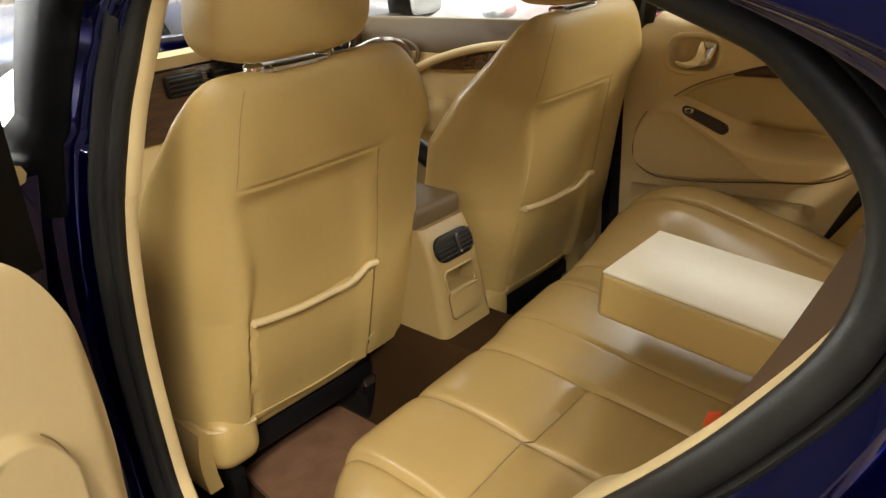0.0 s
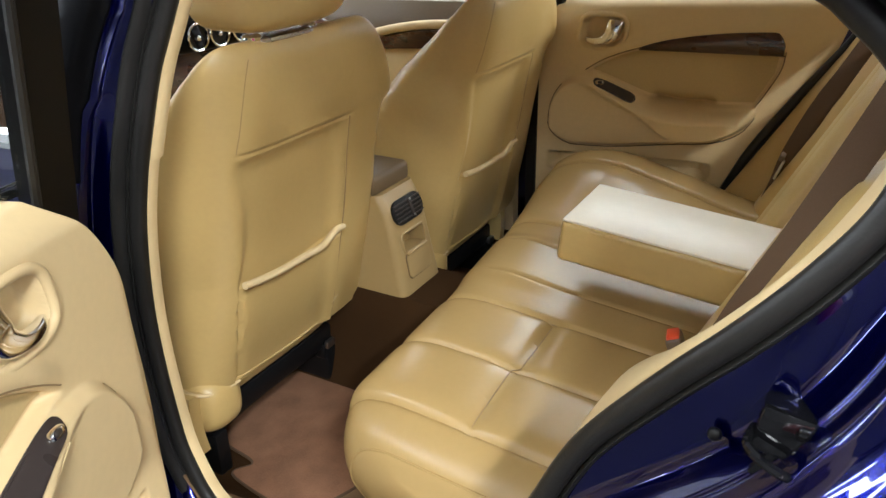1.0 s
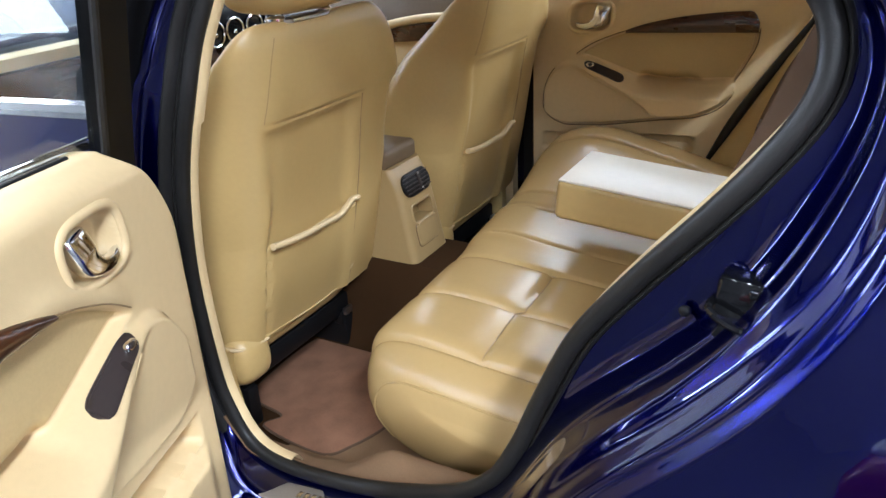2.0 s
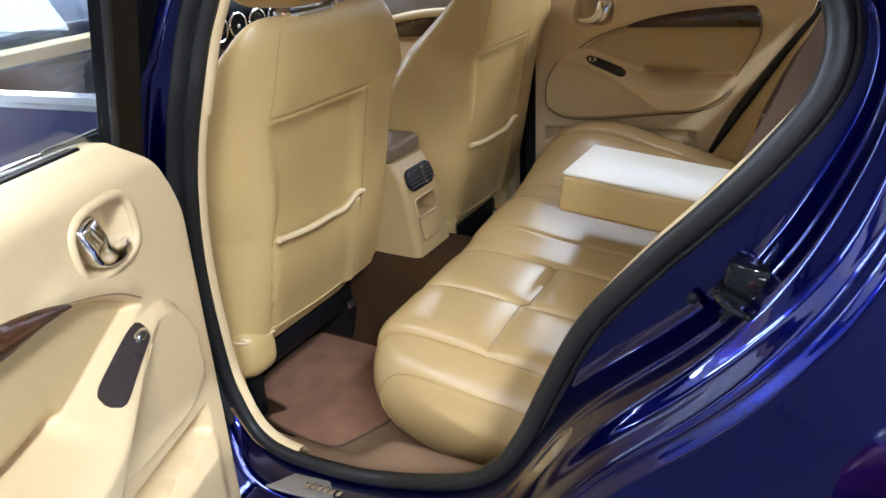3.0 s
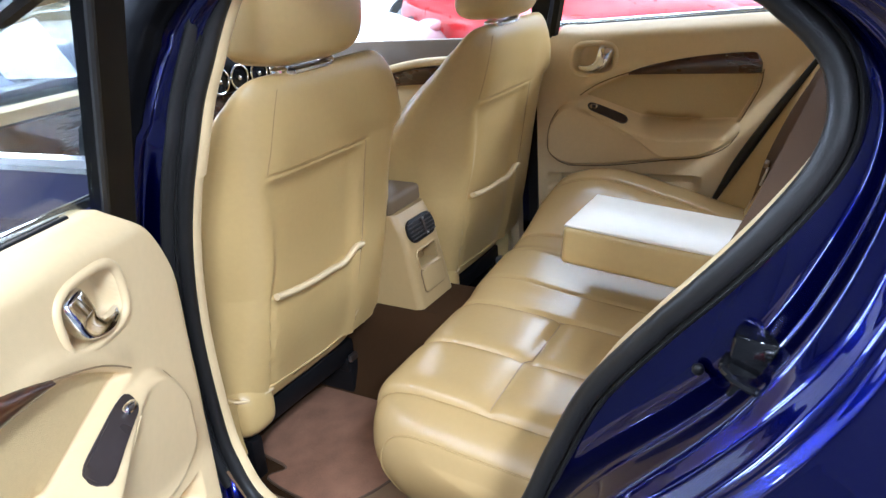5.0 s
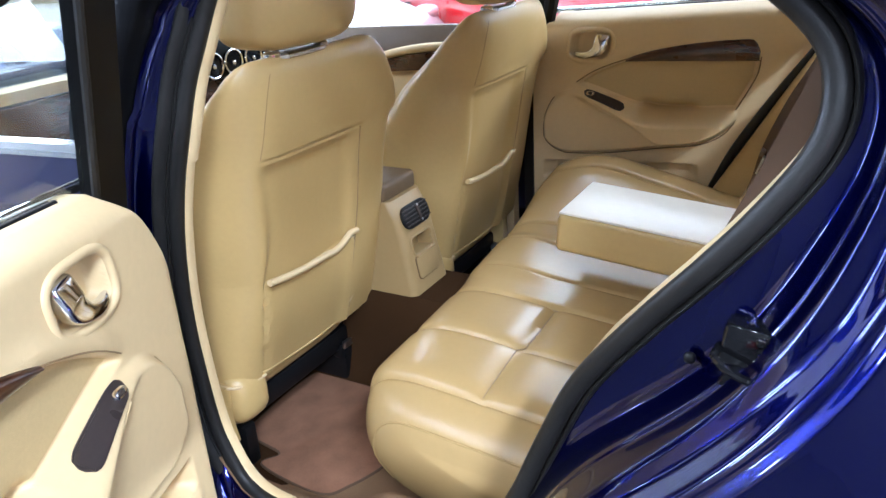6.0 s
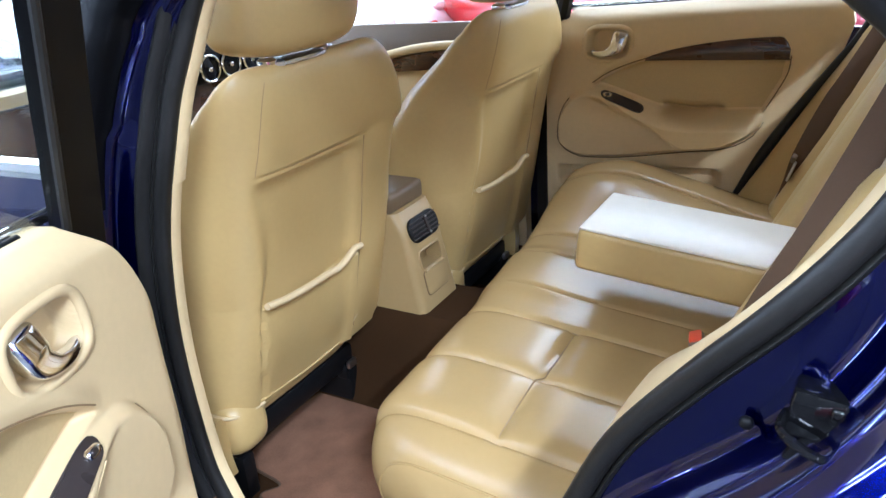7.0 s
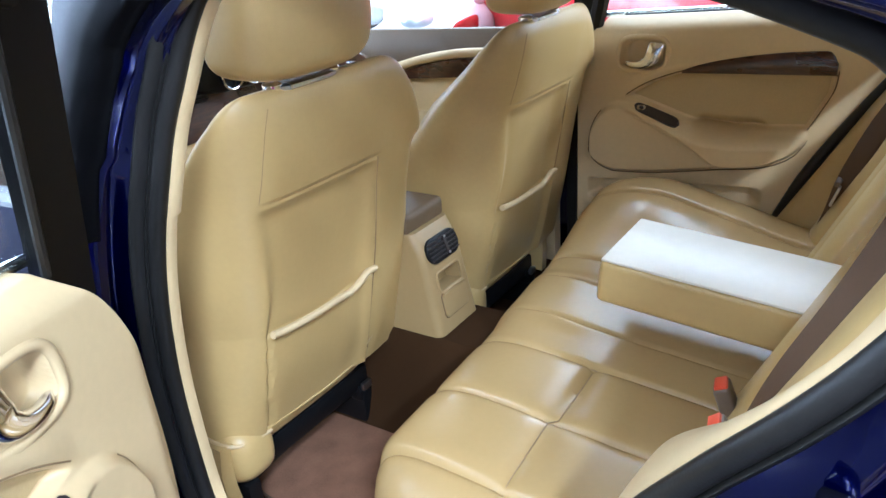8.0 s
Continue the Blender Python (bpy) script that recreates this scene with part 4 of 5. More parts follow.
part("tongue", moved(box(0.006, 0.03, 0.05, (0, 0, 0), 0.002), Matrix.Translation((0.030, 0.0, 0.15)) @ pose(0, 0, 0, 0, 18, 0)), STEEL, grip, "steel belt tongue")
near_belt = strap("near_seat_belt", [(0.705, -0.46, 0.535), (0.745, -0.50, 0.62), (0.782, -0.53, 0.75), (0.815, -0.55, 0.85), (0.862, -0.56, 0.96), (0.908, -0.57, 1.08), (0.945, -0.58, 1.18)], 0.040, WEB, "brown seat belt webbing beside the near backrest", (-0.45, -0.85, 0.2))
part("anchor", moved(box(0.008, 0.03, 0.045, (0, 0, 0), 0.003), Matrix.Translation((0.004, 0.004, 0.0)) @ pose(0, 0, 0, 0, 25, 30)), STEEL, near_belt, "steel belt anchor")
for k, (bx, by, bz, ry) in enumerate(((0.690, -0.235, 0.585, 20), (0.712, -0.325, 0.578, 34))):
    bk = thing("belt_buckle", "taupe seat belt buckle with a red button", "buckle", (bx, by, bz - 0.035), "rear belt buckles")
    mm = pose(0, 0, 0.03, 0, -ry, 12)
    part("shell", moved(box(0.028, 0.042, 0.07, (0, 0, 0), 0.006, 3), mm), BUCKLE, bk)
    part("button", moved(box(0.022, 0.034, 0.014, (0, 0, 0.0325), 0.003, 2), mm), REDBTN, bk, "red release button")

# ---- centre console ----
con = thing("centre_console", "cream plastic rear end of the centre console", "console", (-0.1, 0.0, 0.3))
CO = Matrix.Translation((0.1, 0.0, -0.3))
def con_part(name, shape, mat, label="", smooth=35, under=None):
    return part(name, moved(shape, CO), mat, under or con, label, smooth)
def con_x(z):
    return interp(z, [0.28, 0.44, 0.50, 0.60, 0.645, 0.70], [0.03, 0.024, 0.012, -0.008, -0.02, -0.05])
def con_w(z):
    return interp(z, [0.28, 0.44, 0.60, 0.70], [0.090, 0.086, 0.080, 0.078])
# the open cubby above the ashtray flap
HOLE_W, HOLE_LOW, HOLE_TOP = 0.047, 0.5435, 0.588
def con_ring(z):
    w, x = con_w(z), con_x(z)
    r = 0.02
    pts = [(x - 0.9, -w)]
    pts += [(x - r + r * math.sin(radians(a)), -w + r - r * math.cos(radians(a))) for a in range(0, 91, 15)]
    pts += [(x, -HOLE_W), (x, HOLE_W)]
    pts += [(x - r + r * math.cos(radians(a)), w - r + r * math.sin(radians(a))) for a in range(0, 91, 15)]
    pts += [(x - 0.9, w)]
    return [Vector((a, b - 0.003, z)) for a, b in pts]
zc = sorted(lin(0.30, 0.69, 28) + [HOLE_LOW, HOLE_TOP])
cv = [p for z in zc for p in con_ring(z)]
m = len(con_ring(0.5))
cf = [(i * m + j, i * m + j + 1, (i + 1) * m + j + 1, (i + 1) * m + j) for i in range(29) for j in range(m - 1) if not (j == 8 and HOLE_LOW - 0.001 < zc[i] < HOLE_TOP - 0.001)] + [tuple(29 * m + j for j in range(m))]
con_part("body", (cv, cf), PLASTIC, smooth=50)
con_part("lid", moved(box(0.34, 0.158, 0.05, (0, 0, 0), 0.014, 4), Matrix.Translation((-0.225, -0.003, 0.710))), TAUPE, "brown-grey padded console lid")
face = Matrix.Translation((con_x(0.64), -0.003, 0.64)) @ pose(0, 0, 0, 0, -20, 0)
vent = con_part("vent_frame", moved(prism(rounded(0.125, 0.06, 0.027), -0.002, 0.006, "x", 0.002), face), BLACK, "oval black air vent")
for k in range(5):
    con_part("vent_slat", moved(box(0.004, 0.115, 0.003, (0.0075, 0, -0.02 + 0.01 * k), 0.001, 1), face), GREY_SWITCH, under=vent)
con_part("vent_wheel", moved(box(0.008, 0.010, 0.045, (0.008, 0.008, 0), 0.002), face), GREY_SWITCH, under=vent)
con_part("vent_stud", moved(pillow(0.006, 0.006, 0.006, (0.013, 0.008, 0.02), 2, 8, 6), face), STEEL, under=vent)
con_part("vent_stud", moved(pillow(0.006, 0.006, 0.006, (0.013, 0.008, -0.02), 2, 8, 6), face), STEEL, under=vent)
low = Matrix.Translation((con_x(0.51), -0.003, 0.51)) @ pose(0, 0, 0, 0, -10.5, 0)
CUBBY = material("tan_cubby_lining", (0.36, 0.25, 0.10), 0.55, vary=0.06)
def lining(y0, y1, z0, z1, depth):
    xa, xb = con_x(z0) - 0.0005, con_x(z1) - 0.0005
    v = [(xa, y0, z0), (xa, y1, z0), (xb, y1, z1), (xb, y0, z1)]
    v += [(xa - depth, y0, z0 - 0.004), (xa - depth, y1, z0 - 0.004), (xb - depth, y1, z1), (xb - depth, y0, z1)]
    return v, [(0, 1, 5, 4), (1, 2, 6, 5), (2, 3, 7, 6), (3, 0, 4, 7), (4, 5, 6, 7)]
con_part("cubby", lining(-HOLE_W - 0.003, HOLE_W - 0.003, HOLE_LOW, HOLE_TOP, 0.045), CUBBY, "tan lining of the open cubby", 0)
rim_line = [(con_x(0.566 + b), a - 0.003, 0.566 + b) for a, b in rounded(2 * HOLE_W + 0.002, HOLE_TOP - HOLE_LOW + 0.003, 0.010)]
con_part("cubby_rim", tube(rim_line, 0.0032, 8, True, up=(1, 0, 0)), PLASTIC, "soft cream rim round the cubby", 60)
flap = con_part("ashtray_flap", moved(prism([(a, b) for a, b in rounded(0.098, 0.062, 0.012)], -0.006, 0.0045, "x", 0.002), low), PLASTIC, "cream ashtray flap")
con_part("flap_gap", moved(tube([(0.0008, a, b) for a, b in rounded(0.1005, 0.0645, 0.013)], 0.0012, 6, True, up=(1, 0, 0)), low), DARKSEAM, under=flap)
con_part("flap_lip", moved(tube([(0.004, a, 0.0295 + 0.002 * math.cos(a * 40)) for a in lin(-0.044, 0.044, 16)], 0.0038, 8), low), PLASTIC, under=flap, smooth=60)

# ---- mats ----
fm = thing("floor_mat", "rose-brown carpet floor mat with a dark edge line drawn for shadow", "mat", (-0.02, -0.36, 0.205))
part("mat_top", prism([(a + 0.02, b + 0.36) for a, b in [(p.x, p.y) for p in spline([(-0.21, -0.49, 0), (-0.115, -0.51, 0), (-0.125, -0.56, 0), (0.05, -0.582, 0), (0.10, -0.53, 0), (0.135, -0.42, 0), (0.14, -0.25, 0), (0.05, -0.18, 0), (-0.2, -0.18, 0), (-0.26, -0.22, 0), (-0.25, -0.46, 0)], 80, True)]], 0.0, 0.009, "z", 0.002), MAT, fm)
# brown line round the mat stands in for the shadow at its notch
part("edge_shade", tube([(p.x + 0.02, p.y + 0.36, 0.006) for p in spline([(-0.21, -0.49, 0), (-0.115, -0.51, 0), (-0.125, -0.56, 0), (0.05, -0.582, 0), (0.10, -0.53, 0), (0.135, -0.42, 0), (0.14, -0.25, 0), (0.05, -0.18, 0), (-0.2, -0.18, 0), (-0.26, -0.22, 0), (-0.25, -0.46, 0)], 80, True)], 0.0035, 6, True), WEB, fm, "dark line drawn for the shadow at the mat edge")

# ---- rear doors ----
def belt(u):
    return 1.052 + 0.055 * u
def door_front(z, s):
    """Front edge of the trim, swept back towards the belt line."""
    edge = soft(z, [0.30, 0.42, 0.60, 0.69, 0.77, 0.84, 0.906, 0.958, 0.991, 1.022, 1.055], [-0.098, -0.100, -0.106, -0.112, -0.110, -0.102, -0.085, -0.063, -0.046, -0.024, 0.018])
    return edge if s > 0 else max(edge, -0.064)
def door_rear(z):
    return interp(z, [0.30, 0.57, 0.95, 1.0, 1.10], [0.40, 0.50, 0.715, 0.735, 0.70])
ARM_U = [-0.03, 0.047, 0.08, 0.144, 0.234, 0.295, 0.372, 0.436, 0.54, 0.60]
ARM_TOP = [0.80, 0.828, 0.843, 0.825, 0.794, 0.776, 0.772, 0.779, 0.788, 0.785]
ARM_BOT_U = [-0.03, 0.05, 0.144, 0.235, 0.297, 0.342, 0.45, 0.52, 0.56]
ARM_BOT = [0.85, 0.817, 0.776, 0.737, 0.705, 0.670, 0.684, 0.719, 0.765]
PAD_U = [-0.04, 0.06, 0.174, 0.342, 0.45, 0.52, 0.55]
PAD_BOT = [0.628, 0.627, 0.637, 0.666, 0.684, 0.719, 0.762]
LOBE_Z, LOBE_U, LOBE_A = 0.690, 0.062, 0.092
INS_U = [0.05, 0.08, 0.144, 0.190, 0.232, 0.60]
INS_TOP = [0.832, 0.850, 0.890, 0.910, 0.924, 0.932]
def soft(u, xs, ys):
    return sum(interp(u + 0.011 * k, xs, ys) for k in (-2, -1, 0, 1, 2)) / 5
HANDLE_U, HANDLE_Z = 0.122, 0.962
def door_relief(u, z):
    w = 0.0
    w -= 0.05 * smooth01((z - (belt(u) - 0.05)) / 0.06) ** 2
    # the front edge rolls away from the cabin
    w -= 0.018 * smooth01((-0.062 - u) / 0.05) ** 2
    top, bot = soft(u, ARM_U, ARM_TOP), soft(u, ARM_BOT_U, ARM_BOT)
    # the upper panel overhangs the tan insert below the veneer
    ins_top = soft(u, INS_U, INS_TOP)
    right = interp(z, [0.787, 0.885, 0.932], [0.546, 0.594, 0.598])
    inside = smooth01((ins_top - z) / 0.010) * smooth01((right - u) / 0.010) * smooth01((z - top) / 0.008) * smooth01((u - 0.075) / 0.035)
    w -= 0.020 * inside
    w += 0.007 * math.exp(-((z - ins_top - 0.016) / 0.018) ** 2) * smooth01((u - 0.06) / 0.06) * smooth01((0.30 - u) / 0.08)
    # lower pad with its round front lobe
    arc = math.sqrt(1 - max(0.0, min(1.0, (LOBE_U - u) / LOBE_A)) ** 2)
    pad_bot = LOBE_Z - (LOBE_Z - soft(u, PAD_U, PAD_BOT)) * arc
    pad_top = min(top, LOBE_Z + 0.140 * arc)
    pad = smooth01((z - pad_bot) / 0.012) * smooth01((pad_top + 0.004 - z) / 0.022) * smooth01((u + 0.030) / 0.010) * smooth01((0.552 - u) / 0.022)
    w += 0.016 * pad
    # the armrest grows out of the pad towards the rear
    arm_on = smooth01((z - bot) / 0.022) * smooth01((top + 0.006 - z) / 0.040) * smooth01((0.555 - u) / 0.035)
    w += (0.006 + 0.046 * smooth01((u - 0.06) / 0.28)) * arm_on * smooth01((u - 0.035) / 0.04)
    # pull cup behind the armrest
    w -= 0.034 * smooth01((u - 0.265) / 0.03) * smooth01((0.46 - u) / 0.06) * math.exp(-((z - top - 0.008) / 0.013) ** 2)
    # map pocket
    low_u = smooth01((u + 0.035) / 0.03) * smooth01((0.46 - u) / 0.05)
    pk = smooth01((z - 0.540 - 0.08 * max(0.0, u)) / 0.012) * smooth01((0.600 + 0.06 * max(0.0, u) - z) / 0.018) * low_u
    w -= 0.060 * pk
    w += 0.026 * smooth01((0.535 + 0.08 * max(0.0, u) - z) / 0.012) * smooth01((0.46 - u) / 0.06) * smooth01((u + 0.05) / 0.07)
    # handle recess
    hx, hz = (u - HANDLE_U - 0.10 * (z - HANDLE_Z)) / 0.062, (z - HANDLE_Z) / 0.042
    w -= 0.030 * smooth01((1.0 - (abs(hx) ** 3.4 + abs(hz) ** 3.4)) / 0.55)
    return w

def lever_shape(P, s):
    """A chrome pull: a broad grip that narrows into a hooked tail."""
    line = spline([(0.160, 0.0, 0.998), (0.158, 0.0, 0.985), (0.154, 0.0, 0.968), (0.146, 0.0, 0.951), (0.126, 0.0, 0.938), (0.104, 0.0, 0.933), (0.086, 0.0, 0.934), (0.070, 0.0, 0.941)], 40)
    half = [interp(i / 39, [0, 0.04, 0.12, 0.35, 0.48, 0.60, 0.80, 0.94, 1], [0.012, 0.0195, 0.022, 0.021, 0.017, 0.0115, 0.009, 0.0065, 0.001]) for i in range(40)]
    deep = [interp(i / 39, [0, 0.05, 0.3, 0.55, 0.9, 1], [0.004, 0.010, 0.014, 0.011, 0.007, 0.001]) for i in range(40)]
    def f(i, j):
        p = line[i]
        d = (line[min(i + 1, 39)] - line[max(i - 1, 0)]).normalized()
        a = 2 * math.pi * j / 20
        c, e = math.cos(a), math.sin(a)
        side = math.copysign(abs(c) ** 0.6, c) * half[i]
        q = p + Vector((-d.z, 0, d.x)) * side
        return P(q.x, -0.004 + math.copysign(abs(e) ** 0.6, e) * deep[i] + 0.006 * math.sin(math.pi * i / 39), q.z)
    v, fc = grid(f, list(range(40)), list(range(20)), close_v=True)
    return v, fc + [tuple(range(20)), tuple(39 * 20 + j for j in reversed(range(20)))]

def rear_door(name, label, s, m, group=""):
    d = thing(name, label, "car door", m=m)
    def P(u, w, z):
        return Vector((u, s * w, z))
    zs = lin(0.30, 0.60, 60)[:-1] + lin(0.60, 1.0, 170)[:-1] + lin(1.0, 1.055, 14)
    def trim2(a, k):
        z = zs[k]
        u0 = door_front(z, s)
        u = u0 + (door_rear(z) - u0) * a
        zz = z + (belt(u) - 1.055) * smooth01((z - 0.95) / 0.10)
        return P(u, door_relief(u, zz), zz)
    part("trim_panel", slab(trim2, lin(0, 1, 240), list(range(len(zs))), (0, -s * 0.05, 0)), VINYL, d, "cream moulded door trim", 60)
    # veneer
    def wood(a, b):
        u = 0.232 + 0.366 * a
        lo = 0.918 + 0.014 * a
        hi = lo + 0.004 + 0.052 * math.sin(min(1, a * 1.0 + 0.02) ** 0.75 * math.pi * 0.5) * (1 - max(0, (a - 0.93) / 0.07) ** 2 * 0.6)
        z = lo + (hi - lo) * b
        return P(u, 0.004 + 0.006 * math.sin(math.pi * b), z)
    part("veneer", slab(wood, lin(0, 1, 40), lin(0, 1, 8), (0, -s * 0.02, 0)), WALNUT, d, "dark glossy walnut veneer", 60)
    # handle surround and lever
    ringp = [(HANDLE_U + 0.068 * c, HANDLE_Z + 0.047 * e) for c, e in ((math.copysign(abs(math.cos(a)) ** 0.62, math.cos(a)), math.copysign(abs(math.sin(a)) ** 0.62, math.sin(a))) for a in [2 * math.pi * k / 48 for k in range(48)])]
    hs = part("handle_surround", tube([P(u + 0.10 * (z - HANDLE_Z), -0.002, z) for u, z in ringp], 0.0075, 10, True, up=(0, 1, 0)), VINYL, d, "cream handle surround", 60)
    part("handle", lever_shape(P, s), CHROME, hs, "chrome door pull lever", 60)
    # window switch on the armrest
    def sw_at(u, off):
        z = soft(u, ARM_U, ARM_TOP) - 0.004 + off
        return P(u, door_relief(u, z) + 0.004, z)
    def sw(a, b):
        u = 0.108 + 0.128 * a
        half = 0.0095 * math.sqrt(max(0.03, 1 - (2 * a - 1) ** 8))
        return sw_at(u, half * (2 * b - 1) - 0.004)
    plate_ = part("window_switch_plate", slab(sw, lin(0, 1, 24), lin(0, 1, 6), (0, -s * 0.006, -0.004)), GREY_SWITCH, d, "dark brown window switch plate", 60)
    part("switch_pad", slab(lambda a, b: sw(0.40 + 0.57 * a, 0.08 + 0.84 * b) + Vector((0, s * 0.0012, 0.0012)), lin(0, 1, 16), lin(0, 1, 5), (0, -s * 0.003, -0.002)), GREY_SWITCH, plate_, smooth=60)
    part("switch_button", moved(pillow(0.014, 0.009, 0.009, (0, 0, 0), 3, 14, 8), Matrix.Translation(sw_at(0.132, -0.004) + Vector((0, s * 0.006, 0.005)))), GREY_SWITCH, plate_)
    part("window_switch", moved(pillow(0.026, 0.012, 0.015, (0, 0, 0), 3, 16, 8), Matrix.Translation(sw_at(0.130, -0.004) + Vector((0, s * 0.003, 0.002)))), CHROME, plate_, "small chrome-edged window switch")
    # tan insert panel and stitched seams
    def ins(a, b):
        u = 0.100 + 0.488 * a
        lo = soft(u, ARM_U, ARM_TOP) + 0.014
        hi = soft(u, INS_U, INS_TOP) - 0.006
        z = lo + max(0.002, hi - lo) * b
        u = min(u, interp(z, [0.787, 0.885, 0.932], [0.546, 0.594, 0.598]) - 0.012)
        return P(u, door_relief(u, z) + 0.0015, z)
    part("insert_panel", slab(ins, lin(0, 1, 50), lin(0, 1, 16), (0, -s * 0.004, 0)), INSERT, d, "tan insert panel", 60)
    lobe = [(LOBE_U - LOBE_A * math.cos(t), LOBE_Z + (0.140 if t > 0 else 0.063) * math.sin(t)) for t in lin(-1.5, 0.95, 12)]
    for line in ([(0.55, 0.765), (0.52, 0.718), (0.45, 0.682), (0.342, 0.665), (0.174, 0.636)] + lobe,
                 [(0.080, 0.852), (0.112, 0.874), (0.144, 0.892), (0.190, 0.911), (0.232, 0.925)],
                 [(0.602, 0.940), (0.597, 0.895), (0.575, 0.845), (0.548, 0.792)],
                 [(0.228, 0.918), (0.40, 0.923), (0.602, 0.930)]):
        pts = spline([(u, 0, z) for u, z in line], 40)
        # far door: thicker, darker seam colour stands in for shade in its creases
        part("trim_seam", tube([P(p.x, door_relief(p.x, p.z) + (0.0006 if s < 0 else -0.0002), p.z) for p in pts], 0.0017 if s < 0 else 0.0014, 6), DARKSEAM if s < 0 else SEAM, d, smooth=60)
    for off, rad in ((0.006, 0.0028), (0.016, 0.0016)):
        pts = [(u, soft(u, ARM_BOT_U, ARM_BOT) + off) for u in lin(0.12, 0.36, 40)]
        part("armrest_piping", tube([P(u, door_relief(u, z) + 0.0005, z) for u, z in pts], rad, 8), VINYL, d, smooth=60)
    # belt seal, frame and glass
    part("belt_seal", tube([P(u, -0.060, belt(u) - 0.001) for u in lin(0.05, 0.70, 20)], 0.0055, 8), BLACK, d, "black belt seal", 60)
    part("belt_moulding", tube([P(u, -0.075, belt(u) + 0.003) for u in lin(-0.03, 0.70, 20)], 0.009, 8), CHROME, d, "chrome belt moulding", 60)
    lean = 0.33
    def up(u, w, h):
        return P(u + 0.28 * h * (1 if u < 0.2 else -0.5), w + lean * h, 1.045 + h)
    part("window_post", slab(lambda h, v: up(-0.105 + 0.085 * v, -0.05 - 0.018 * math.sin(math.pi * v) * 0, h), lin(-0.09, 0.33, 16), lin(0, 1, 8), (0, -s * 0.02, 0)), SATIN, d, "satin black front window post", 60)
    part("window_post_lip", tube([up(-0.018, -0.045, h) for h in lin(-0.01, 0.31, 14)], 0.006, 8), RUBBER, d)
    part("window_frame", tube(spline([up(-0.06, -0.06, 0.31), P(0.2, -0.06 + lean * 0.33, 1.385), P(0.5, -0.06 + lean * 0.30, 1.36), P(0.68, -0.06 + lean * 0.16, 1.22), P(0.735, -0.06, 1.09)], 40), 0.02, 8), SATIN, d, "black upper window frame", 60)
    g = part("window_glass", slab(lambda u, v: P(-0.02 + 0.28 * 0.32 * v + (0.72 - 0.30 * v) * u, -0.062 + lean * 0.31 * v, belt(0.3 * u) - 0.01 + 0.32 * v), lin(0, 1, 10), lin(0, 1, 8), (0, -s * 0.004, 0)), GLASS, d, "clear door window")
    g.visible_shadow = False
    # painted shell behind the trim
    def skin(a, v):
        z = 0.30 + 0.70 * v
        u0, u1 = -0.10 + 0.03 * max(0, v - 0.8), door_rear(z) + 0.06
        return P(u0 + (u1 - u0) * a, -0.125 - 0.03 * math.sin(math.pi * v) + 0.06 * max(0.0, v - 0.75), z)
    part("outer_skin", slab(skin, lin(0, 1, 16), lin(0, 1, 16), (0, s * 0.03, 0)), BLUE, d, "blue painted outer skin", 60)
    return d

rear_door("far_rear_door", "shut rear door with cream trim and walnut inlay", -1, Matrix.Translation((0.088, 0.685, 0)))
TH = 69.0
nd = pose(0, 0, 0, 0, 0, -TH)
nd.translation = Vector((0.1144, -0.9406, -0.037))
rear_door("near_rear_door", "wide open rear door with cream trim and chrome handle", 1, nd)

# ---- far front door trim, dashboard and wheel ----
fd = thing("front_door_trim", "cream front door trim with a curved walnut inlay", "car door", (-0.6, 0.72, 0.3))
FD = Matrix.Translation((0.6 + 0.09, -0.72 - 0.04, -0.3))
def fdp(name, shape, mat, label="", smooth=50):
    return part(name, moved(shape, FD), mat, fd, label, smooth)
def front_trim(u, z):
    w = -0.04 * smooth01((z - 0.97) / 0.04) + 0.05 * smooth01((z - 0.63) / 0.03) * smooth01((0.76 - z) / 0.03)
    return Vector((u, 0.72 - w, z))
fdp("panel", slab(front_trim, lin(-1.20, -0.14, 40), lin(0.30, 0.90, 60), (0, 0.04, 0)), VINYL)
fdp("top_rail", slab(lambda u, v: Vector((u, 0.715 + 0.05 * v ** 2 + 0.012 * (1 - v), 0.90 + (1.018 + 0.03 * (u + 0.25) - 0.90) * v)), lin(-1.20, -0.06, 30), lin(0, 1, 12), (0, 0.03, 0)), TAUPE, "grey-brown top rail")
def sweep(u):
    return 0.955 - 0.16 * ((u + 0.32) / 0.6) ** 2 if u < -0.32 else 0.955
fdp("cream_sweep", tube([(u, 0.706, sweep(u)) for u in lin(-0.95, -0.12, 30)], 0.014, 8), VINYL, "cream curved moulding")
fdp("veneer", slab(lambda u, v: Vector((u, 0.702, (sweep(u) - 0.018) - v * max(0.004, 0.055 * (1 - ((u + 0.4) / 0.36) ** 2)))), lin(-0.74, -0.08, 24), lin(0, 1, 6), (0, 0.02, 0)), WALNUT, "walnut inlay")
fdp("door_handle", pillow(0.09, 0.02, 0.03, (-0.86, 0.70, 0.895), 3, 20, 10), CHROME, "chrome inner door handle")
fdp("handle_surround", tube([(-0.86 + 0.065 * math.cos(a), 0.708, 0.895 + 0.04 * math.sin(a)) for a in [2 * math.pi * k / 30 for k in range(30)]], 0.007, 6, True, up=(0, 1, 0)), TAUPE)

dash = thing("dashboard", "taupe dashboard with a walnut fascia and round dials", "dashboard", (-1.0, 0, 0.4))
DM = Matrix.Translation((1.0, 0, -0.4))
def dp(name, shape, mat, label="", smooth=50):
    return part(name, moved(shape, DM), mat, dash, label, smooth)
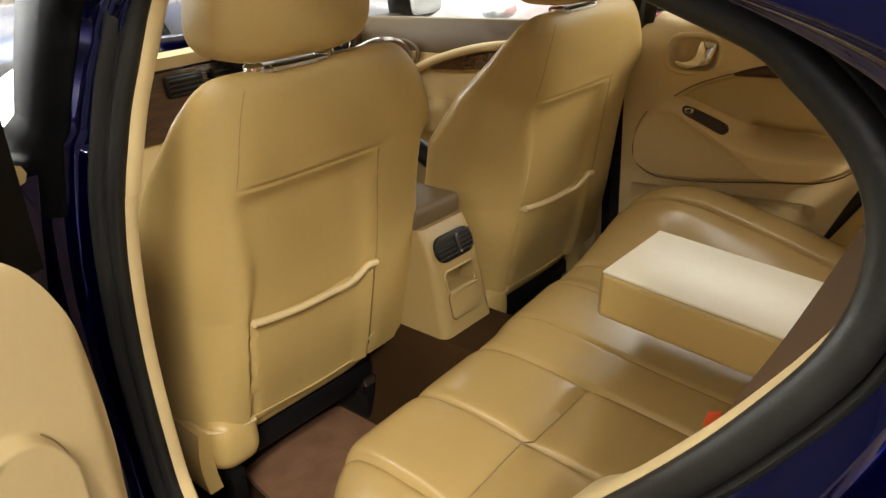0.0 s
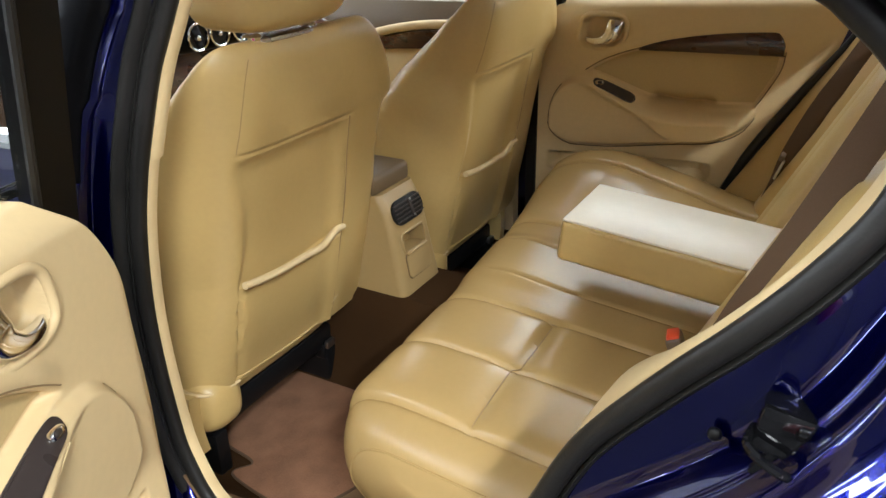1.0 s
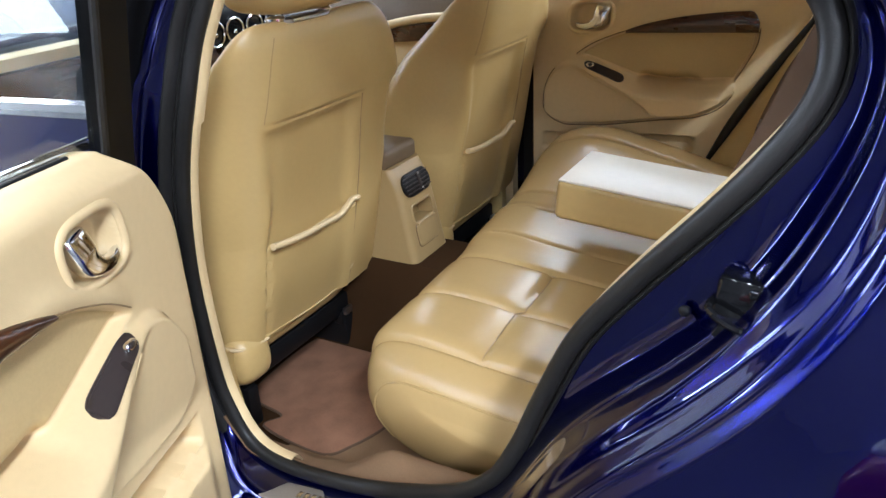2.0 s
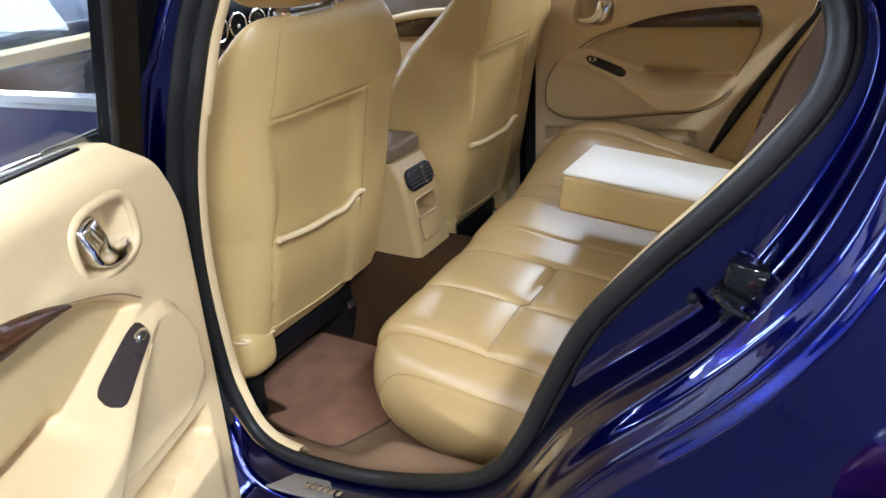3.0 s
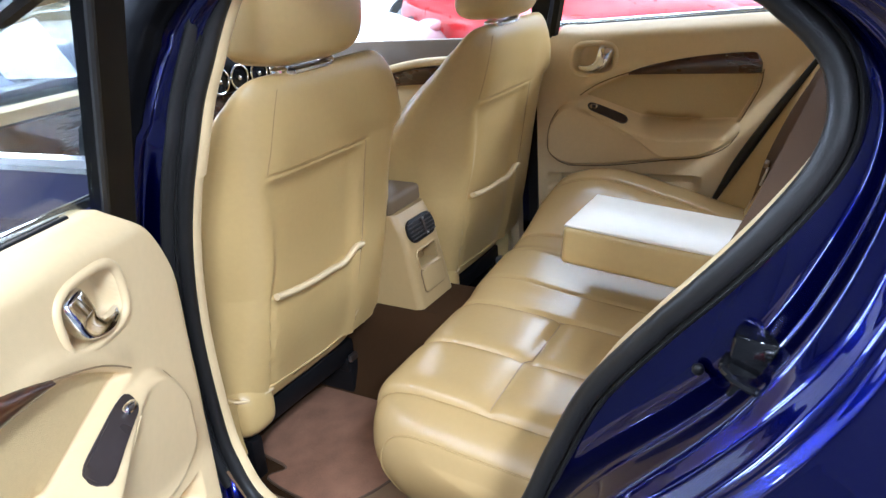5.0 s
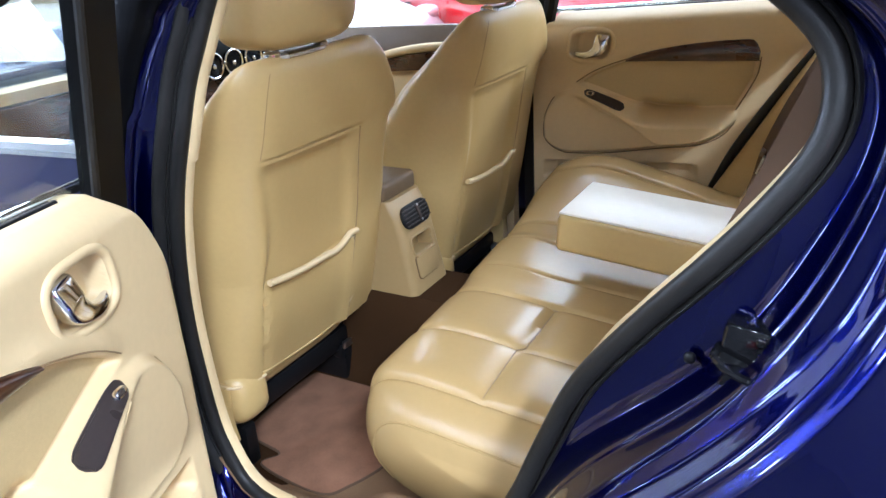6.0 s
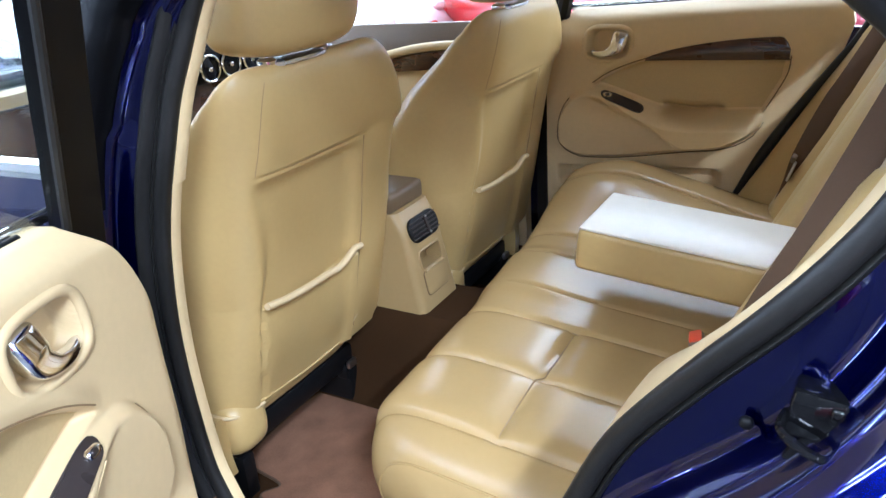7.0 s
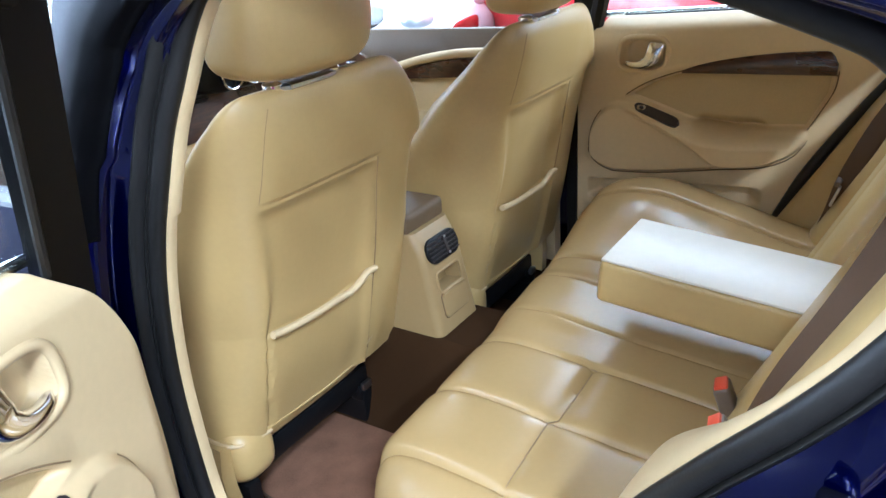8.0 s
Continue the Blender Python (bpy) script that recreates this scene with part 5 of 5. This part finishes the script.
def dash_x(y):
    return -0.90 - 0.10 * (y / 0.7) ** 2
dp("top_pad", slab(lambda u, v: Vector((dash_x(u) - 0.24 * v, u, 1.0 - 0.03 * v - 0.025 * (u / 0.7) ** 2 + 0.012 * math.sin(math.pi * min(1, v * 2)))), lin(-0.70, 0.70, 40), lin(0, 1, 12), (0, 0, -0.03)), VINYL, "cream padded dashboard top")
dp("scuttle", slab(lambda u, v: Vector((dash_x(u) - 0.235 - 0.16 * v, u, 0.972 - 0.02 * v - 0.025 * (u / 0.7) ** 2)), lin(-0.70, 0.70, 30), lin(0, 1, 4), (0, 0, -0.03)), BLACK, "black strip along the windscreen")
dp("fascia", slab(lambda u, v: Vector((dash_x(u) + 0.012 + 0.03 * v, u, 0.965 - 0.17 * v - 0.025 * (u / 0.7) ** 2)), lin(-0.70, 0.70, 40), lin(0, 1, 8), (-0.03, 0, 0)), WALNUT, "walnut fascia")
dp("lower_panel", slab(lambda u, v: Vector((dash_x(u) + 0.03, u, 0.79 - 0.31 * v - 0.02 * (u / 0.7) ** 2)), lin(-0.70, 0.70, 20), lin(0, 1, 8), (-0.05, 0, 0)), VINYL, "cream lower dashboard")
dp("binnacle", pillow(0.20, 0.48, 0.15, (-0.90, 0.29, 0.985), 4.5, 34, 18), BLACK, "black instrument binnacle")
for y in (0.145, 0.23, 0.32, 0.41):
    dial = dp("dial", moved(tube([(-0.006, 0, 0), (0.004, 0, 0)], 0.036, 24), Matrix.Translation((-0.792, y, 0.965))), DARKGLASS, "dark glazed dial")
    part("dial_ring", moved(tube([(-0.785, y + 0.037 * math.cos(a), 0.965 + 0.037 * math.sin(a)) for a in [2 * math.pi * k / 28 for k in range(28)]], 0.0035, 8, True, up=(1, 0, 0)), DM), CHROME, dial, "chrome dial ring")
    part("dial_boss", moved(pillow(0.012, 0.016, 0.016, (-0.785, y, 0.962), 2.2, 12, 8), DM), CHROME, dial)
for y in (-0.08, 0.06):
    dp("air_vent", moved(box(0.02, 0.11, 0.06, (0, 0, 0), 0.008), Matrix.Translation((-0.875, y, 0.925))), BLACK, "black air vent")
    for k in range(4):
        dp("vent_slat", box(0.006, 0.10, 0.004, (-0.862, y, 0.905 + 0.013 * k), 0.001, 1), GREY_SWITCH)
wheel = thing("steering_wheel", "cream and walnut steering wheel", "steering wheel", (-0.64, 0.34, 0.825))
wm = pose(0, 0, 0, 0, -62, 0)
part("rim", moved(tube([(0.19 * math.cos(a), 0.19 * math.sin(a), 0) for a in [2 * math.pi * k / 60 for k in range(60)]], 0.015, 10, True), wm), WALNUT, wheel, "polished walnut rim")
part("hub", moved(pillow(0.15, 0.17, 0.06, (0, 0, -0.02), 3, 24, 14), wm), LEATHER, wheel)
for a in (0, 180, 270):
    part("spoke", moved(box(0.13, 0.035, 0.015, (0, 0, 0), 0.005), wm @ pose(0, 0, 0, 0, 0, a) @ pose(0.12, 0, -0.01)), WALNUT, wheel)
part("column", moved(tube([(0, 0, -0.02), (0, 0, -0.32)], 0.03, 12), wm), BLACK, wheel)
mir = thing("door_mirror", "black exterior door mirror", "mirror", (-0.95, 0.93, 1.03))
part("shell", pillow(0.12, 0.22, 0.14, (0, 0, 0), 3, 28, 16), BLACK, mir)
part("mirror_glass", pillow(0.01, 0.17, 0.10, (0.057, 0, 0), 4, 20, 10), CHROME, mir, "mirror glass")
part("foot", box(0.06, 0.12, 0.03, (0, -0.12, -0.05), 0.008), BLACK, mir)

# ---- other cars of the showroom ----
def other_car(label, paint, m):
    c = thing("parked_car", label, "car", m=m, group="cars on show")
    L, W = 4.3, 0.86
    def hood(x):
        return interp(x, [-2.15, -2.05, -1.6, -0.9, 0.6, 1.5, 2.0, 2.15], [0.52, 0.66, 0.80, 0.90, 0.94, 0.95, 0.86, 0.60])
    def body(x, a):
        w = W * (1 - 0.16 * (abs(x) / 2.15) ** 4)
        zt, zb = hood(x), 0.22 + 0.06 * (abs(x) / 2.15) ** 3
        p = lambda q, e: math.copysign(abs(q) ** e, q)
        arch = 0.0
        return Vector((x, w * p(math.cos(a), 0.45), (zt + zb) / 2 + (zt - zb) / 2 * p(math.sin(a), 0.6) + arch))
    xs = lin(-2.15, 2.15, 44)
    n_ = 36
    v, f = grid(body, xs, [2 * math.pi * k / n_ for k in range(n_)], close_v=True)
    f += [tuple(range(n_)), tuple(43 * n_ + k for k in reversed(range(n_)))]
    part("body", (v, f), paint, c, smooth=60)
    def cabin(x, a):
        h = interp(x, [-0.95, -0.3, 0.4, 1.0, 1.7], [0.0, 0.40, 0.46, 0.40, 0.0])
        w = 0.74 - 0.22 * h
        p = lambda q, e: math.copysign(abs(q) ** e, q)
        return Vector((x, w * p(math.cos(a), 0.55), 0.86 + h * max(0.0, p(math.sin(a), 0.7))))
    v, f = grid(cabin, lin(-0.95, 1.7, 26), lin(0, math.pi, 20))
    part("windows", (v, f), DARKGLASS, c, "dark glazed cabin", 60)
    v, f = grid(lambda x, a: cabin(x, a) + Vector((0, 0, 0.012)), lin(-0.2, 1.1, 16), lin(math.pi * 0.32, math.pi * 0.68, 12))
    part("roof", (v, f), paint, c, smooth=60)
    for x in (-1.35, 1.35):
        for sd in (-1, 1):
            wh = part("wheel", moved(tube([(0, -0.1, 0), (0, 0.1, 0)], 0.32, 28), Matrix.Translation((x, sd * 0.78, 0.32))), TYRE, c, "black tyre")
            part("rim", moved(tube([(0, -0.105, 0), (0, 0.105, 0)], 0.21, 20), Matrix.Translation((x, sd * 0.78, 0.32))), STEEL, wh, "silver alloy rim")
    for sd in (-1, 1):
        part("headlight", pillow(0.2, 0.34, 0.13, (-2.0, sd * 0.56, 0.64), 2.4, 20, 12), LENS, c, "clear headlight")
        part("tail_light", pillow(0.1, 0.3, 0.13, (2.06, sd * 0.56, 0.72), 2.6, 18, 10), REDBTN, c)
        part("side_mirror", pillow(0.12, 0.2, 0.13, (-0.72, sd * 0.93, 0.98), 2.6, 18, 10), paint, c)
    part("grille", pillow(0.06, 0.6, 0.14, (-2.13, 0, 0.50), 4, 20, 10), CHROME, c, "chrome grille")
    return c
other_car("glossy red coupe parked across the aisle", RED_PAINT, pose(-1.65, 5.0, 0, 0, 0, 139))
other_car("silver car parked across the aisle", SILVER, pose(-4.4, 3.5, 0, 0, 0, 190))
other_car("burgundy car parked behind the red one", BURGUNDY, pose(0.8, 7.1, 0, 0, 0, 70))
other_car("white car parked across the aisle", WHITE_PAINT, pose(-6.0, 6.6, 0, 0, 0, 75))
other_car("pale blue car parked ahead", PALE_BLUE, pose(-5.3, 0.7, 0, 0, 0, 172))
other_car("burgundy car parked behind the viewer", BURGUNDY, pose(3.0, -3.6, 0, 0, 0, 5))
